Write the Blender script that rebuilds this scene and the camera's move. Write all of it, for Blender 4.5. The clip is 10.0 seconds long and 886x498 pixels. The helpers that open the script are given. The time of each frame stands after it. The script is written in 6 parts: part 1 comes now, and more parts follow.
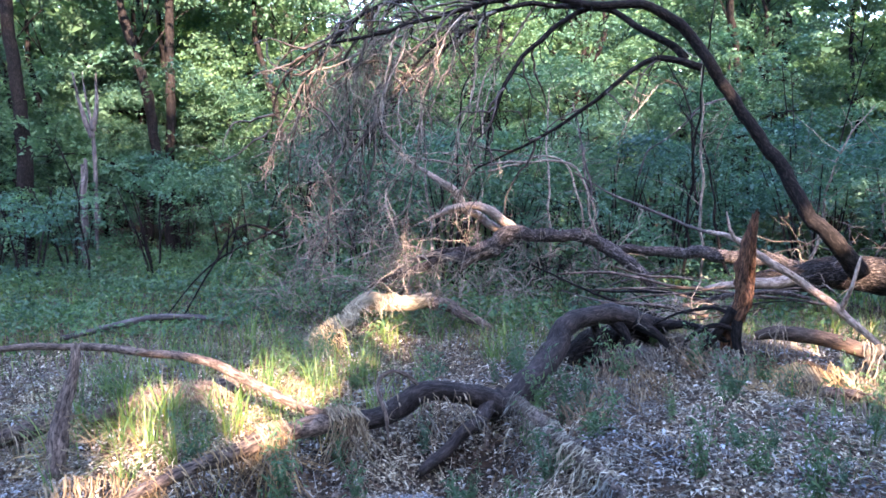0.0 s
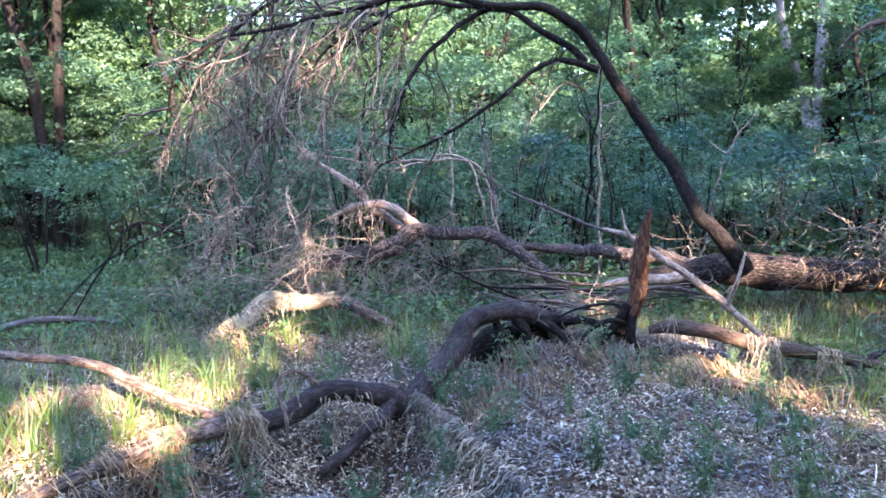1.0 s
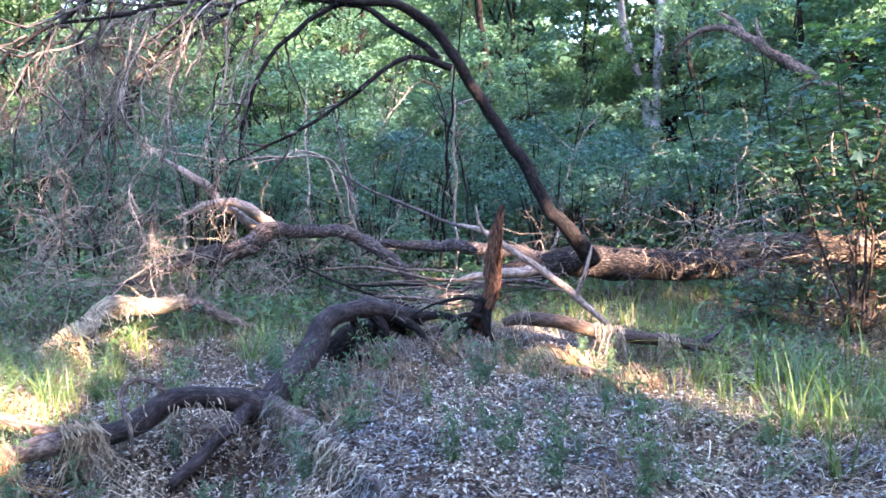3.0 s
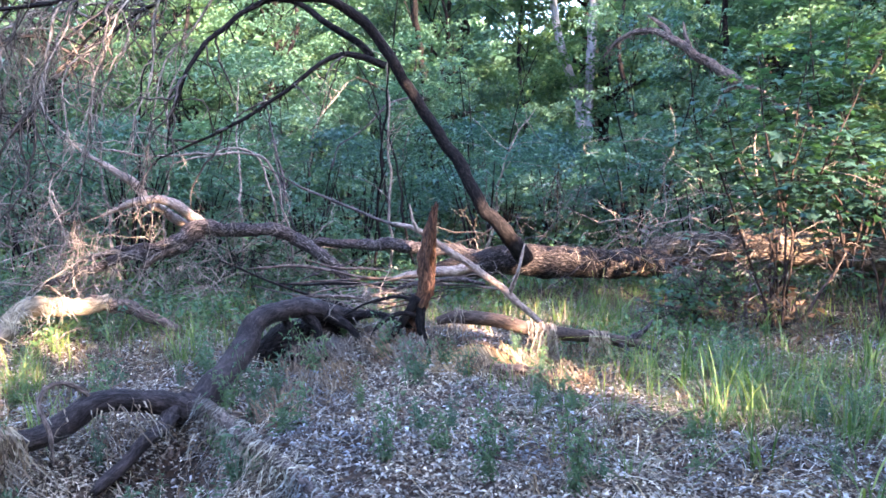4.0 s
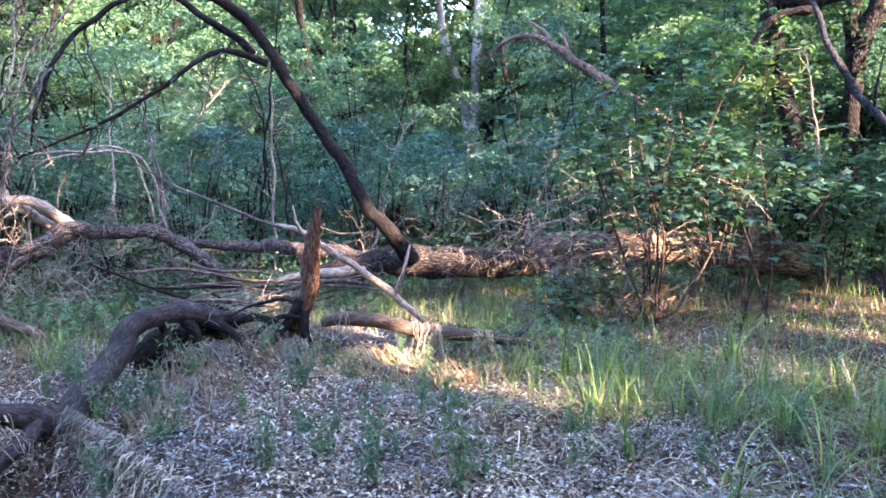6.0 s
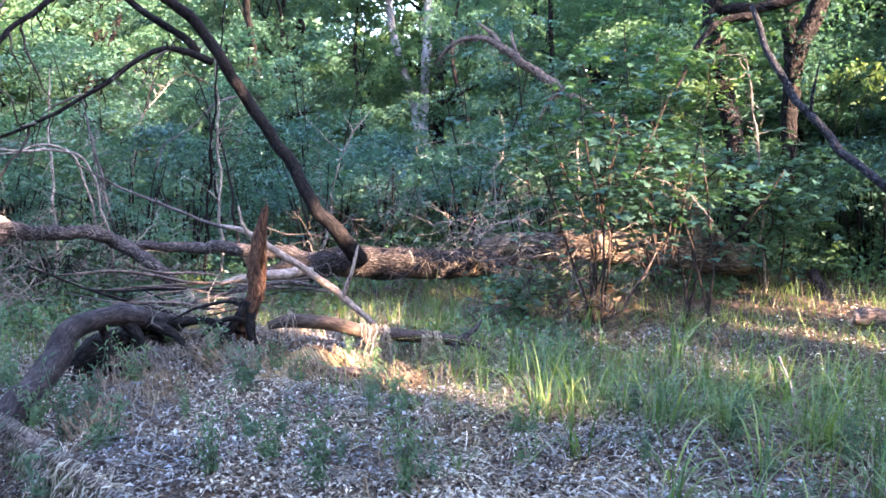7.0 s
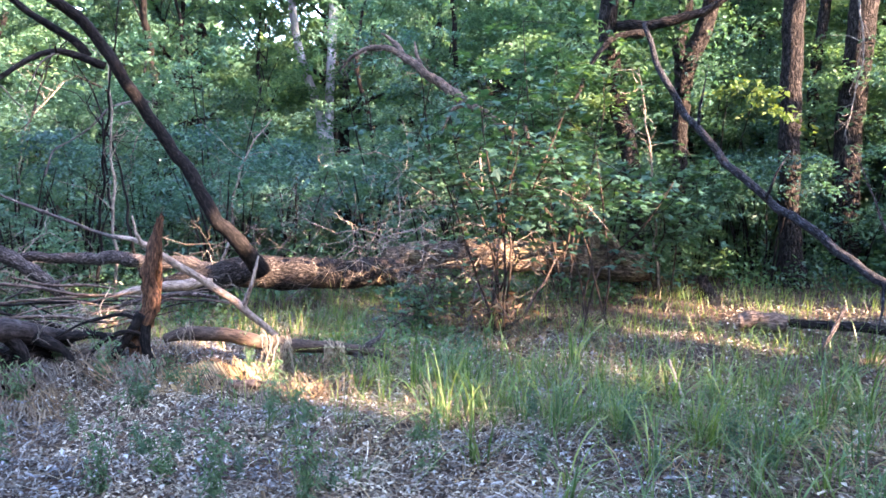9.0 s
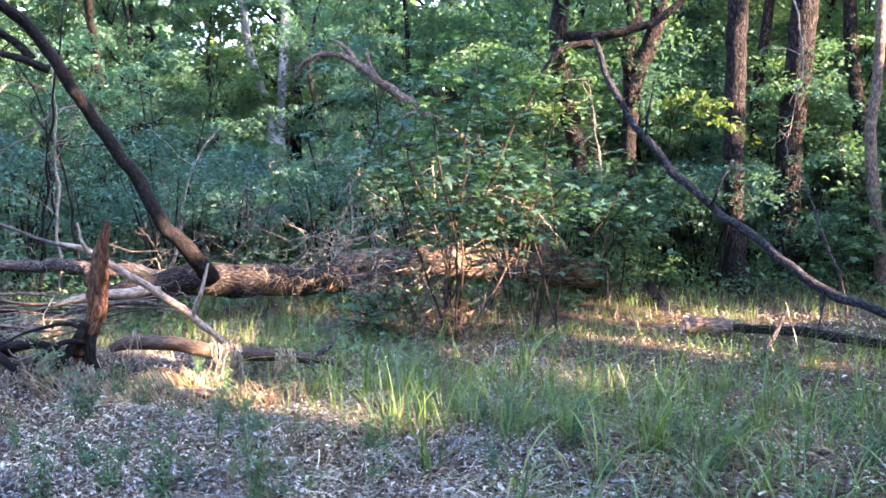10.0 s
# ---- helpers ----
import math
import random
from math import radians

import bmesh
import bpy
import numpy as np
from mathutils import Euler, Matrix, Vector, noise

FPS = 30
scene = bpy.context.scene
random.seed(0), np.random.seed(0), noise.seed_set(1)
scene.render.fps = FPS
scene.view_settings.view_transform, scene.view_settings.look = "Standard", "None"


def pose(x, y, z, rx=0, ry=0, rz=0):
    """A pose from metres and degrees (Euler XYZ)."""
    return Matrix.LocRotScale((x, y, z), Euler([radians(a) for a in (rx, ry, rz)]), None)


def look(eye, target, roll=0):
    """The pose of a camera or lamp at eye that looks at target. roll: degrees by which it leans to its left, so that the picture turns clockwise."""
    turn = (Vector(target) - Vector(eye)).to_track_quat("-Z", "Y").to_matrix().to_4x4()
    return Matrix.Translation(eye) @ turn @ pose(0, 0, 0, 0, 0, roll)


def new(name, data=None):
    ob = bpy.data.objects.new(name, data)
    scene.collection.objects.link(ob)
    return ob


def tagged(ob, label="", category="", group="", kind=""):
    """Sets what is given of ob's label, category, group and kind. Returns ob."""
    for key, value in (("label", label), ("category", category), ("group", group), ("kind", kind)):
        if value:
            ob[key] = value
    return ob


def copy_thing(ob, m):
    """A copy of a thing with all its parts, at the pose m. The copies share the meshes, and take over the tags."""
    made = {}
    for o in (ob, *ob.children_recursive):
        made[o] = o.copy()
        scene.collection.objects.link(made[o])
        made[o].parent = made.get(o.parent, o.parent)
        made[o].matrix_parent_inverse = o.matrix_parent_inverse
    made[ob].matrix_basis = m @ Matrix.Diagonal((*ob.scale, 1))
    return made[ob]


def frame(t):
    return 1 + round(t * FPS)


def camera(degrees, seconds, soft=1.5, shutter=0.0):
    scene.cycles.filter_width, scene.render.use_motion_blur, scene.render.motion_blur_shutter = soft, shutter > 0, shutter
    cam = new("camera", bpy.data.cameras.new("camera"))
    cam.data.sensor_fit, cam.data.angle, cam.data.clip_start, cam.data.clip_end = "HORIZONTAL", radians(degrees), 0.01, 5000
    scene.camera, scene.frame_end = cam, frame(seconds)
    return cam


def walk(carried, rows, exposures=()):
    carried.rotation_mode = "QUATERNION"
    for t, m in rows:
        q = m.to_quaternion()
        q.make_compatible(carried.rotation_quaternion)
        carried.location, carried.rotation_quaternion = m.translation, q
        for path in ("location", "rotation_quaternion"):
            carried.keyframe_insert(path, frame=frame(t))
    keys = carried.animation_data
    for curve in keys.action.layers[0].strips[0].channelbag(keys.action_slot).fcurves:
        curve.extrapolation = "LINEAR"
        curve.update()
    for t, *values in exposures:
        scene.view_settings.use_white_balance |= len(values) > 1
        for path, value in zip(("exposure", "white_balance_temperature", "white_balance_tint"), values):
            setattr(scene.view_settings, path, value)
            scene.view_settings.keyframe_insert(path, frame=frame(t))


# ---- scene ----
cam = camera(58.34, 10.0, soft=1.7)
PATH = [
    (0, look((0.000, 0.000, 1.500), (0.000, 9.948, 0.478), -1.48)),
    (0.5, look((0.014, 0.007, 1.499), (0.563, 9.938, 0.455), -1.11)),
    (1, look((0.028, 0.013, 1.493), (1.202, 9.887, 0.429), -0.93)),
    (1.5, look((0.040, 0.022, 1.489), (1.802, 9.808, 0.427), -0.84)),
    (2, look((0.050, 0.023, 1.488), (2.245, 9.721, 0.420), -0.68)),
    (2.5, look((0.061, 0.031, 1.484), (2.581, 9.646, 0.389), -0.90)),
    (4, look((0.091, 0.039, 1.484), (3.719, 9.286, 0.332), -0.47)),
    (4.5, look((0.102, 0.036, 1.485), (4.077, 9.139, 0.326), -0.25)),
    (5, look((0.107, 0.035, 1.486), (4.416, 8.984, 0.328), -0.07)),
    (5.5, look((0.114, 0.032, 1.486), (4.708, 8.839, 0.336), -0.05)),
    (7, look((0.139, 0.020, 1.490), (5.551, 8.351, 0.351), 0.36)),
    (7.5, look((0.144, 0.018, 1.490), (5.775, 8.207, 0.376), 0.47)),
    (8, look((0.154, 0.002, 1.495), (6.063, 7.995, 0.392), 0.53)),
    (8.5, look((0.156, -0.010, 1.500), (6.327, 7.786, 0.432), 0.93)),
    (9, look((0.157, -0.026, 1.502), (6.508, 7.631, 0.476), 0.75)),
    (9.5, look((0.154, -0.041, 1.508), (6.730, 7.428, 0.527), 1.20)),
    (10, look((0.149, -0.050, 1.510), (6.945, 7.226, 0.575), 1.04)),
]

walk(cam, PATH, exposures=[(0.0, 4.16, 5650, 29), (2.5, 4.46, 5650, 30), (5.0, 4.45, 5700, 30.5), (10.0, 4.52, 5980, 29)])

# ---- daylight: low sun behind the camera, most of it stopped by trees added there ----
SUN_AZ, SUN_EL = radians(164), radians(22)
TO_SUN = Vector((math.sin(SUN_AZ) * math.cos(SUN_EL), math.cos(SUN_AZ) * math.cos(SUN_EL), math.sin(SUN_EL)))
world = bpy.data.worlds.new("sky")
scene.world = world
world.use_nodes = True
wn = world.node_tree.nodes
sky = wn.new("ShaderNodeTexSky")
sky.sky_type, sky.sun_disc = "NISHITA", False
sky.sun_elevation, sky.sun_rotation = SUN_EL, SUN_AZ
sky.air_density, sky.dust_density = 1.0, 1.5
world.node_tree.links.new(sky.outputs[0], wn["Background"].inputs[0])
wn["Background"].inputs[1].default_value = 0.15
sun = new("sun", bpy.data.lights.new("sun", "SUN"))
sun.data.energy, sun.data.angle, sun.data.color = 4.3, radians(0.6), (1.0, 0.74, 0.47)
sun.matrix_world = look(TO_SUN * 60, (0, 0, 0))

rng = np.random.default_rng(7)


# ---- materials ----
def shader(name):
    m = bpy.data.materials.new(name)
    m.use_nodes = True
    nt = m.node_tree
    b = nt.nodes["Principled BSDF"]
    return m, nt, b


def link(nt, a, b):
    nt.links.new(a, b)


def ramp(nt, fac, stops):
    r = nt.nodes.new("ShaderNodeValToRGB")
    e = r.color_ramp.elements
    while len(e) < len(stops):
        e.new(0.5)
    for el, (p, c) in zip(e, stops):
        el.position, el.color = p, (*c, 1)
    link(nt, fac, r.inputs[0])
    return r.outputs[0]


def noise_node(nt, vec, scale, detail=4.0, rough=0.6, distort=0.0):
    n = nt.nodes.new("ShaderNodeTexNoise")
    n.inputs["Scale"].default_value, n.inputs["Detail"].default_value = scale, detail
    n.inputs["Roughness"].default_value, n.inputs["Distortion"].default_value = rough, distort
    if vec is not None:
        link(nt, vec, n.inputs["Vector"])
    return n.outputs["Fac"]


def scaled(nt, vec, s):
    n = nt.nodes.new("ShaderNodeMapping")
    n.inputs["Scale"].default_value = s
    link(nt, vec, n.inputs["Vector"])
    return n.outputs[0]


def mixed(nt, fac, a, b, mode="MIX"):
    n = nt.nodes.new("ShaderNodeMix")
    n.data_type, n.blend_type = "RGBA", mode
    for sock, v in ((n.inputs[0], fac), (n.inputs[6], a), (n.inputs[7], b)):
        if hasattr(v, "links") or hasattr(v, "is_linked"):
            link(nt, v, sock)
        else:
            sock.default_value = v if isinstance(v, float) else (*v, 1)
    return n.outputs[2]


def bump(nt, b, height, strength, dist):
    n = nt.nodes.new("ShaderNodeBump")
    n.inputs["Strength"].default_value, n.inputs["Distance"].default_value = strength, dist
    link(nt, height, n.inputs["Height"])
    link(nt, n.outputs[0], b.inputs["Normal"])


def bark(name, dark, mid, light, furrow=30.0, deep=0.012, moss=None, moss_amount=0.0, rough=0.9, plates=0.0):
    """Bark or weathered wood, its grain along the limb (UV in metres: round, along)."""
    m, nt, b = shader(name)
    tc = nt.nodes.new("ShaderNodeTexCoord")
    uv, ob = tc.outputs["UV"], tc.outputs["Object"]
    grain = noise_node(nt, scaled(nt, uv, (furrow, furrow * 0.3, 1)), 1.0, 6.0, 0.65, 0.6)
    blotch = noise_node(nt, ob, 5.0, 5.0, 0.6)
    fine = noise_node(nt, ob, 60.0, 3.0, 0.6)
    col = ramp(nt, grain, [(0.36, dark), (0.50, mid), (0.66, light)])
    tone = ramp(nt, blotch, [(0.3, (0.55, 0.55, 0.58)), (0.7, (1.25, 1.2, 1.15))])
    col = mixed(nt, 1.0, col, tone, "MULTIPLY")
    col = mixed(nt, 0.35, col, ramp(nt, fine, [(0.3, (0.5, 0.5, 0.5)), (0.7, (1.3, 1.3, 1.3))]), "MULTIPLY")
    h = mixed(nt, 0.3, grain, fine)
    if plates:
        warp = nt.nodes.new("ShaderNodeVectorMath")
        warp.operation = "MULTIPLY_ADD"
        noi = nt.nodes.new("ShaderNodeTexNoise")
        noi.inputs["Scale"].default_value = 14.0
        link(nt, ob, noi.inputs["Vector"])
        warp.inputs[1].default_value = (0.05, 0.08, 0)
        link(nt, noi.outputs["Color"], warp.inputs[0])
        link(nt, uv, warp.inputs[2])
        vo = nt.nodes.new("ShaderNodeTexVoronoi")
        vo.feature = "DISTANCE_TO_EDGE"
        vo.inputs["Scale"].default_value = 1.0
        link(nt, scaled(nt, warp.outputs[0], (plates, plates * 0.24, 1)), vo.inputs["Vector"])
        crack = ramp(nt, vo.outputs["Distance"], [(0.0, (0.3, 0.28, 0.28)), (0.25, (1.15, 1.15, 1.15))])
        col = mixed(nt, 1.0, col, crack, "MULTIPLY")
        h = mixed(nt, 0.6, h, crack)
    if moss:
        patch = noise_node(nt, ob, 3.1, 6.0, 0.7)
        col = mixed(nt, ramp(nt, patch, [(0.62 - moss_amount, (0, 0, 0)), (0.72 - moss_amount, (0.85, 0.85, 0.85))]), col, moss)
    link(nt, col, b.inputs["Base Color"])
    b.inputs["Roughness"].default_value = rough
    b.inputs["Specular IOR Level"].default_value = 0.1
    bump(nt, b, h, 0.9, deep)
    return m


def leaf(name, cols, trans=0.45, rough=0.5, glow=(1.15, 1.25, 0.45), patch=0.6, spec=0.35):
    """Thin leaf: coloured by chance leaf by leaf and in drifts, part of the light going through."""
    m, nt, b = shader(name)
    geo = nt.nodes.new("ShaderNodeNewGeometry")
    inf = nt.nodes.new("ShaderNodeObjectInfo")
    tc = nt.nodes.new("ShaderNodeTexCoord")
    n = len(cols)
    col = ramp(nt, geo.outputs["Random Per Island"], [(i / (n - 1), c) for i, c in enumerate(cols)])
    drift = noise_node(nt, tc.outputs["Object"], patch, 3.0, 0.6)
    col = mixed(nt, 1.0, col, ramp(nt, drift, [(0.32, (0.5, 0.6, 0.68)), (0.68, (1.4, 1.3, 0.95))]), "MULTIPLY")
    col = mixed(nt, 0.6, col, ramp(nt, inf.outputs["Random"], [(0.0, (0.55, 0.7, 0.85)), (1.0, (1.45, 1.3, 0.8))]), "MULTIPLY")
    link(nt, col, b.inputs["Base Color"])
    b.inputs["Roughness"].default_value = rough
    b.inputs["Specular IOR Level"].default_value = spec
    tr = nt.nodes.new("ShaderNodeBsdfTranslucent")
    link(nt, mixed(nt, 1.0, col, glow, "MULTIPLY"), tr.inputs["Color"])
    mx = nt.nodes.new("ShaderNodeMixShader")
    mx.inputs[0].default_value = trans
    link(nt, b.outputs[0], mx.inputs[1])
    link(nt, tr.outputs[0], mx.inputs[2])
    link(nt, mx.outputs[0], nt.nodes["Material Output"].inputs["Surface"])
    return m


def earth(name):
    """Soil matted with rotten leaf scraps."""
    m, nt, b = shader(name)
    tc = nt.nodes.new("ShaderNodeTexCoord")
    ob = tc.outputs["Object"]
    big, mid_n, fine = noise_node(nt, ob, 0.7, 5.0, 0.65), noise_node(nt, ob, 9.0, 6.0, 0.7), noise_node(nt, ob, 70.0, 4.0, 0.7)
    col = ramp(nt, mid_n, [(0.3, (0.012, 0.009, 0.007)), (0.5, (0.032, 0.024, 0.018)), (0.75, (0.075, 0.056, 0.042))])
    scrap = nt.nodes.new("ShaderNodeTexVoronoi")
    scrap.inputs["Scale"].default_value = 34.0
    link(nt, ob, scrap.inputs["Vector"])
    tint = nt.nodes.new("ShaderNodeSeparateColor")
    link(nt, scrap.outputs["Color"], tint.inputs[0])
    leafy = ramp(nt, tint.outputs[0], [(0.0, (0.02, 0.012, 0.008)), (0.4, (0.055, 0.033, 0.02)), (0.75, (0.095, 0.06, 0.04)), (1.0, (0.15, 0.12, 0.10))])
    shown = ramp(nt, tint.outputs[1], [(0.5, (0, 0, 0)), (0.58, (0.9, 0.9, 0.9))])
    col = mixed(nt, shown, col, leafy)
    col = mixed(nt, 1.0, col, ramp(nt, big, [(0.3, (0.6, 0.62, 0.6)), (0.7, (1.25, 1.2, 1.1))]), "MULTIPLY")
    col = mixed(nt, 0.5, col, ramp(nt, fine, [(0.3, (0.4, 0.4, 0.4)), (0.7, (1.5, 1.5, 1.5))]), "MULTIPLY")
    link(nt, col, b.inputs["Base Color"])
    b.inputs["Roughness"].default_value = 0.95
    b.inputs["Specular IOR Level"].default_value = 0.15
    bump(nt, b, mixed(nt, 0.5, mid_n, scrap.outputs["Distance"]), 1.0, 0.03)
    return m


BARK_DARK = bark("oak_bark", (0.007, 0.006, 0.0054), (0.022, 0.0188, 0.0165), (0.068, 0.058, 0.05), 40, 0.03, plates=44)
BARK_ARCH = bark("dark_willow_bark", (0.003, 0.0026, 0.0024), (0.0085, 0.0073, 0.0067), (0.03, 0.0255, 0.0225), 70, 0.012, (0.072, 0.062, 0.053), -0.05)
BARK_TRUNK = bark("furrowed_bark", (0.0075, 0.0063, 0.0056), (0.034, 0.0286, 0.025), (0.122, 0.104, 0.09), 85, 0.022, plates=75)
BARK_BOUGH = bark("grey_rugged_bark", (0.02, 0.0175, 0.0162), (0.085, 0.074, 0.068), (0.23, 0.2, 0.182), 85, 0.018, plates=80)
BARK_MOSS = bark("mossy_bark", (0.03, 0.022, 0.015), (0.16, 0.12, 0.085), (0.34, 0.27, 0.19), 30, 0.03, (0.17, 0.14, 0.07), 0.08, plates=34)
BARK_GREY = bark("grey_bare_wood", (0.010, 0.008, 0.007), (0.025, 0.020, 0.018), (0.06, 0.05, 0.045), 60, 0.012, (0.085, 0.075, 0.07), 0.02, rough=0.7)
WOOD_PALE = bark("pale_dead_wood", (0.09, 0.065, 0.048), (0.27, 0.21, 0.16), (0.46, 0.38, 0.30), 75, 0.008)
MOSS_PALE = bark("pale_moss", (0.085, 0.07, 0.042), (0.19, 0.16, 0.105), (0.31, 0.27, 0.185), 40, 0.012)
LOG_SMOOTH = bark("smooth_brown_wood", (0.026, 0.0185, 0.014), (0.058, 0.042, 0.031), (0.11, 0.082, 0.06), 60, 0.006, rough=0.8)
STEM = bark("maple_stem", (0.012, 0.009, 0.007), (0.036, 0.026, 0.02), (0.085, 0.063, 0.05), 50, 0.004)
BIRCH_FAR = bark("grey_white_bark", (0.24, 0.24, 0.245), (0.29, 0.29, 0.295), (0.35, 0.35, 0.355), 8, 0.003)
WOOD_RED = bark("red_rotten_wood", (0.012, 0.007, 0.005), (0.068, 0.034, 0.019), (0.2, 0.108, 0.058), 55, 0.02)
WOOD_BROWN = bark("brown_dead_wood", (0.024, 0.018, 0.014), (0.095, 0.072, 0.055), (0.225, 0.175, 0.135), 60, 0.009)
BIRCH = bark("pale_far_bark", (0.035, 0.032, 0.03), (0.085, 0.078, 0.074), (0.15, 0.14, 0.132), 16, 0.008)
TWIG_DARK = bark("dark_twig", (0.024, 0.02, 0.017), (0.068, 0.059, 0.05), (0.15, 0.131, 0.11), 60, 0.003)
TWIG = bark("dead_twig", (0.055, 0.047, 0.037), (0.185, 0.161, 0.127), (0.41, 0.36, 0.285), 60, 0.003)
BARK_LEAN = bark("blue_grey_bark", (0.009, 0.0092, 0.0098), (0.03, 0.0305, 0.0325), (0.105, 0.107, 0.114), 70, 0.014, plates=80)
STRAW = leaf("dry_sedge", [(0.07, 0.048, 0.036), (0.15, 0.108, 0.08), (0.24, 0.185, 0.14), (0.33, 0.27, 0.215)], 0.15, 0.7, (1.0, 0.9, 0.75), 2.0, 0.2)
STRAW_DARK = leaf("brown_sedge", [(0.04, 0.027, 0.019), (0.09, 0.061, 0.042), (0.15, 0.106, 0.075), (0.25, 0.187, 0.137)], 0.15, 0.7, (1.0, 0.9, 0.75), 2.0, 0.2)
STRAW_PALE = leaf("pale_sedge", [(0.13, 0.095, 0.07), (0.28, 0.22, 0.165), (0.40, 0.325, 0.25), (0.50, 0.43, 0.35)], 0.15, 0.7, (1.0, 0.9, 0.75), 2.0, 0.2)
STRAW_BUNDLE = leaf("tan_sedge", [(0.10, 0.066, 0.044), (0.20, 0.14, 0.095), (0.30, 0.22, 0.155), (0.38, 0.30, 0.22)], 0.15, 0.7, (1.0, 0.9, 0.75), 2.0, 0.2)
LITTER = leaf("grey_litter", [(0.025, 0.019, 0.016), (0.17, 0.143, 0.132), (0.4, 0.353, 0.346), (0.66, 0.595, 0.585), (0.06, 0.04, 0.03), (0.3, 0.254, 0.238), (0.13, 0.08, 0.055)], 0.08, 0.6, (1, 0.97, 0.95), 1.6, 0.3)
BROWN = leaf("brown_litter", [(0.035, 0.02, 0.013), (0.075, 0.044, 0.027), (0.135, 0.082, 0.05), (0.21, 0.138, 0.09)], 0.1, 0.65, (1, 0.9, 0.7), 1.3, 0.3)
GRASS = leaf("sedge_green", [(0.05, 0.1, 0.034), (0.085, 0.155, 0.042), (0.135, 0.205, 0.056), (0.2, 0.25, 0.085)], 0.4, 0.4, (1.1, 1.15, 0.55), 1.0, 0.45)
HERB = leaf("herb_green", [(0.034, 0.084, 0.06), (0.052, 0.112, 0.07), (0.078, 0.14, 0.074)], 0.35, 0.45, (1.0, 1.15, 0.6), 1.0, 0.4)
LEAF_A = leaf("broad_leaf", [(0.055, 0.118, 0.105), (0.074, 0.15, 0.13), (0.1, 0.178, 0.142)], 0.48, 0.5, (1.05, 1.15, 0.65), 0.9, 0.3)
LEAF_B = leaf("light_leaf", [(0.055, 0.118, 0.092), (0.083, 0.162, 0.118), (0.1, 0.178, 0.126)], 0.5, 0.6, (1.05, 1.12, 0.6), 0.8, 0.2)
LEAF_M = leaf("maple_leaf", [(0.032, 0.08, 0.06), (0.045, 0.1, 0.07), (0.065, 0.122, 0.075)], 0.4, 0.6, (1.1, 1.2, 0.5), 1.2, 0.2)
# yellowish oak leaves, with sunlight mixed into their lighter base colour
LEAF_LIGHT = leaf("sunlit_oak_leaf", [(0.07, 0.12, 0.05), (0.11, 0.165, 0.06), (0.155, 0.2, 0.07)], 0.45, 0.55, (1.1, 1.1, 0.5), 0.8, 0.3)
WEED = leaf("weed_green", [(0.06, 0.12, 0.08), (0.095, 0.165, 0.10), (0.13, 0.20, 0.115)], 0.35, 0.5, (1.0, 1.1, 0.7), 1.0, 0.35)
EARTH = earth("forest_soil")


# ---- mesh helpers ----
def mk(name, V, F, mat, parent=None, smooth=True, uv=None, label=""):
    """One mesh object from arrays: V (n,3), F (m,3) or (m,4)."""
    V, F = np.asarray(V, np.float32), np.asarray(F, np.int32)
    me = bpy.data.meshes.new(name)
    k = F.shape[1]
    me.vertices.add(len(V))
    me.vertices.foreach_set("co", V.ravel())
    me.loops.add(F.size)
    me.loops.foreach_set("vertex_index", F.ravel())
    me.polygons.add(len(F))
    me.polygons.foreach_set("loop_start", np.arange(0, F.size, k, dtype=np.int32))
    me.polygons.foreach_set("use_smooth", np.full(len(F), smooth))
    if uv is not None:
        lay = me.uv_layers.new(name="UVMap")
        lay.data.foreach_set("uv", np.asarray(uv, np.float32)[F.ravel()].ravel())
    me.update(calc_edges=True)
    me.validate()
    me.materials.append(mat)
    ob = new(name, me)
    if parent is not None:
        ob.parent = parent
    if label:
        ob["label"] = label
    return ob


def join(parts):
    Vs, Fs, Us, n = [], [], [], 0
    for V, F, U in parts:
        Vs.append(V), Fs.append(F + n), Us.append(U)
        n += len(V)
    return np.concatenate(Vs), np.concatenate(Fs), np.concatenate(Us)


def spline(ctrl, step):
    """Catmull-Rom through control rows (x, y, z, r)."""
    c = np.asarray(ctrl, float)
    p = np.vstack([2 * c[0] - c[1], c, 2 * c[-1] - c[-2]])
    out = []
    for i in range(1, len(p) - 2):
        n = max(2, int(np.linalg.norm(p[i + 1, :3] - p[i, :3]) / step))
        t = (np.arange(n) / n)[:, None]
        a, b, d, e = p[i - 1], p[i], p[i + 1], p[i + 2]
        out.append(0.5 * (2 * b + (d - a) * t + (2 * a - 5 * b + 4 * d - e) * t ** 2 + (3 * b - a - 3 * d + e) * t ** 3))
    out.append(c[-1:])
    q = np.vstack(out)
    q[:, 3] = np.maximum(q[:, 3], 0.003)
    return q


def bumps(P, s, seed):
    a = np.random.default_rng(seed).uniform(0, 6.28, (6, 4))
    w = np.random.default_rng(seed + 1).normal(0, 1, (6, 3))
    r = 0
    for k in range(6):
        r = r + np.sin(P @ (w[k] * s * (1 + 0.6 * k)) + a[k, 0]) / (1 + 0.5 * k)
    return r / 3


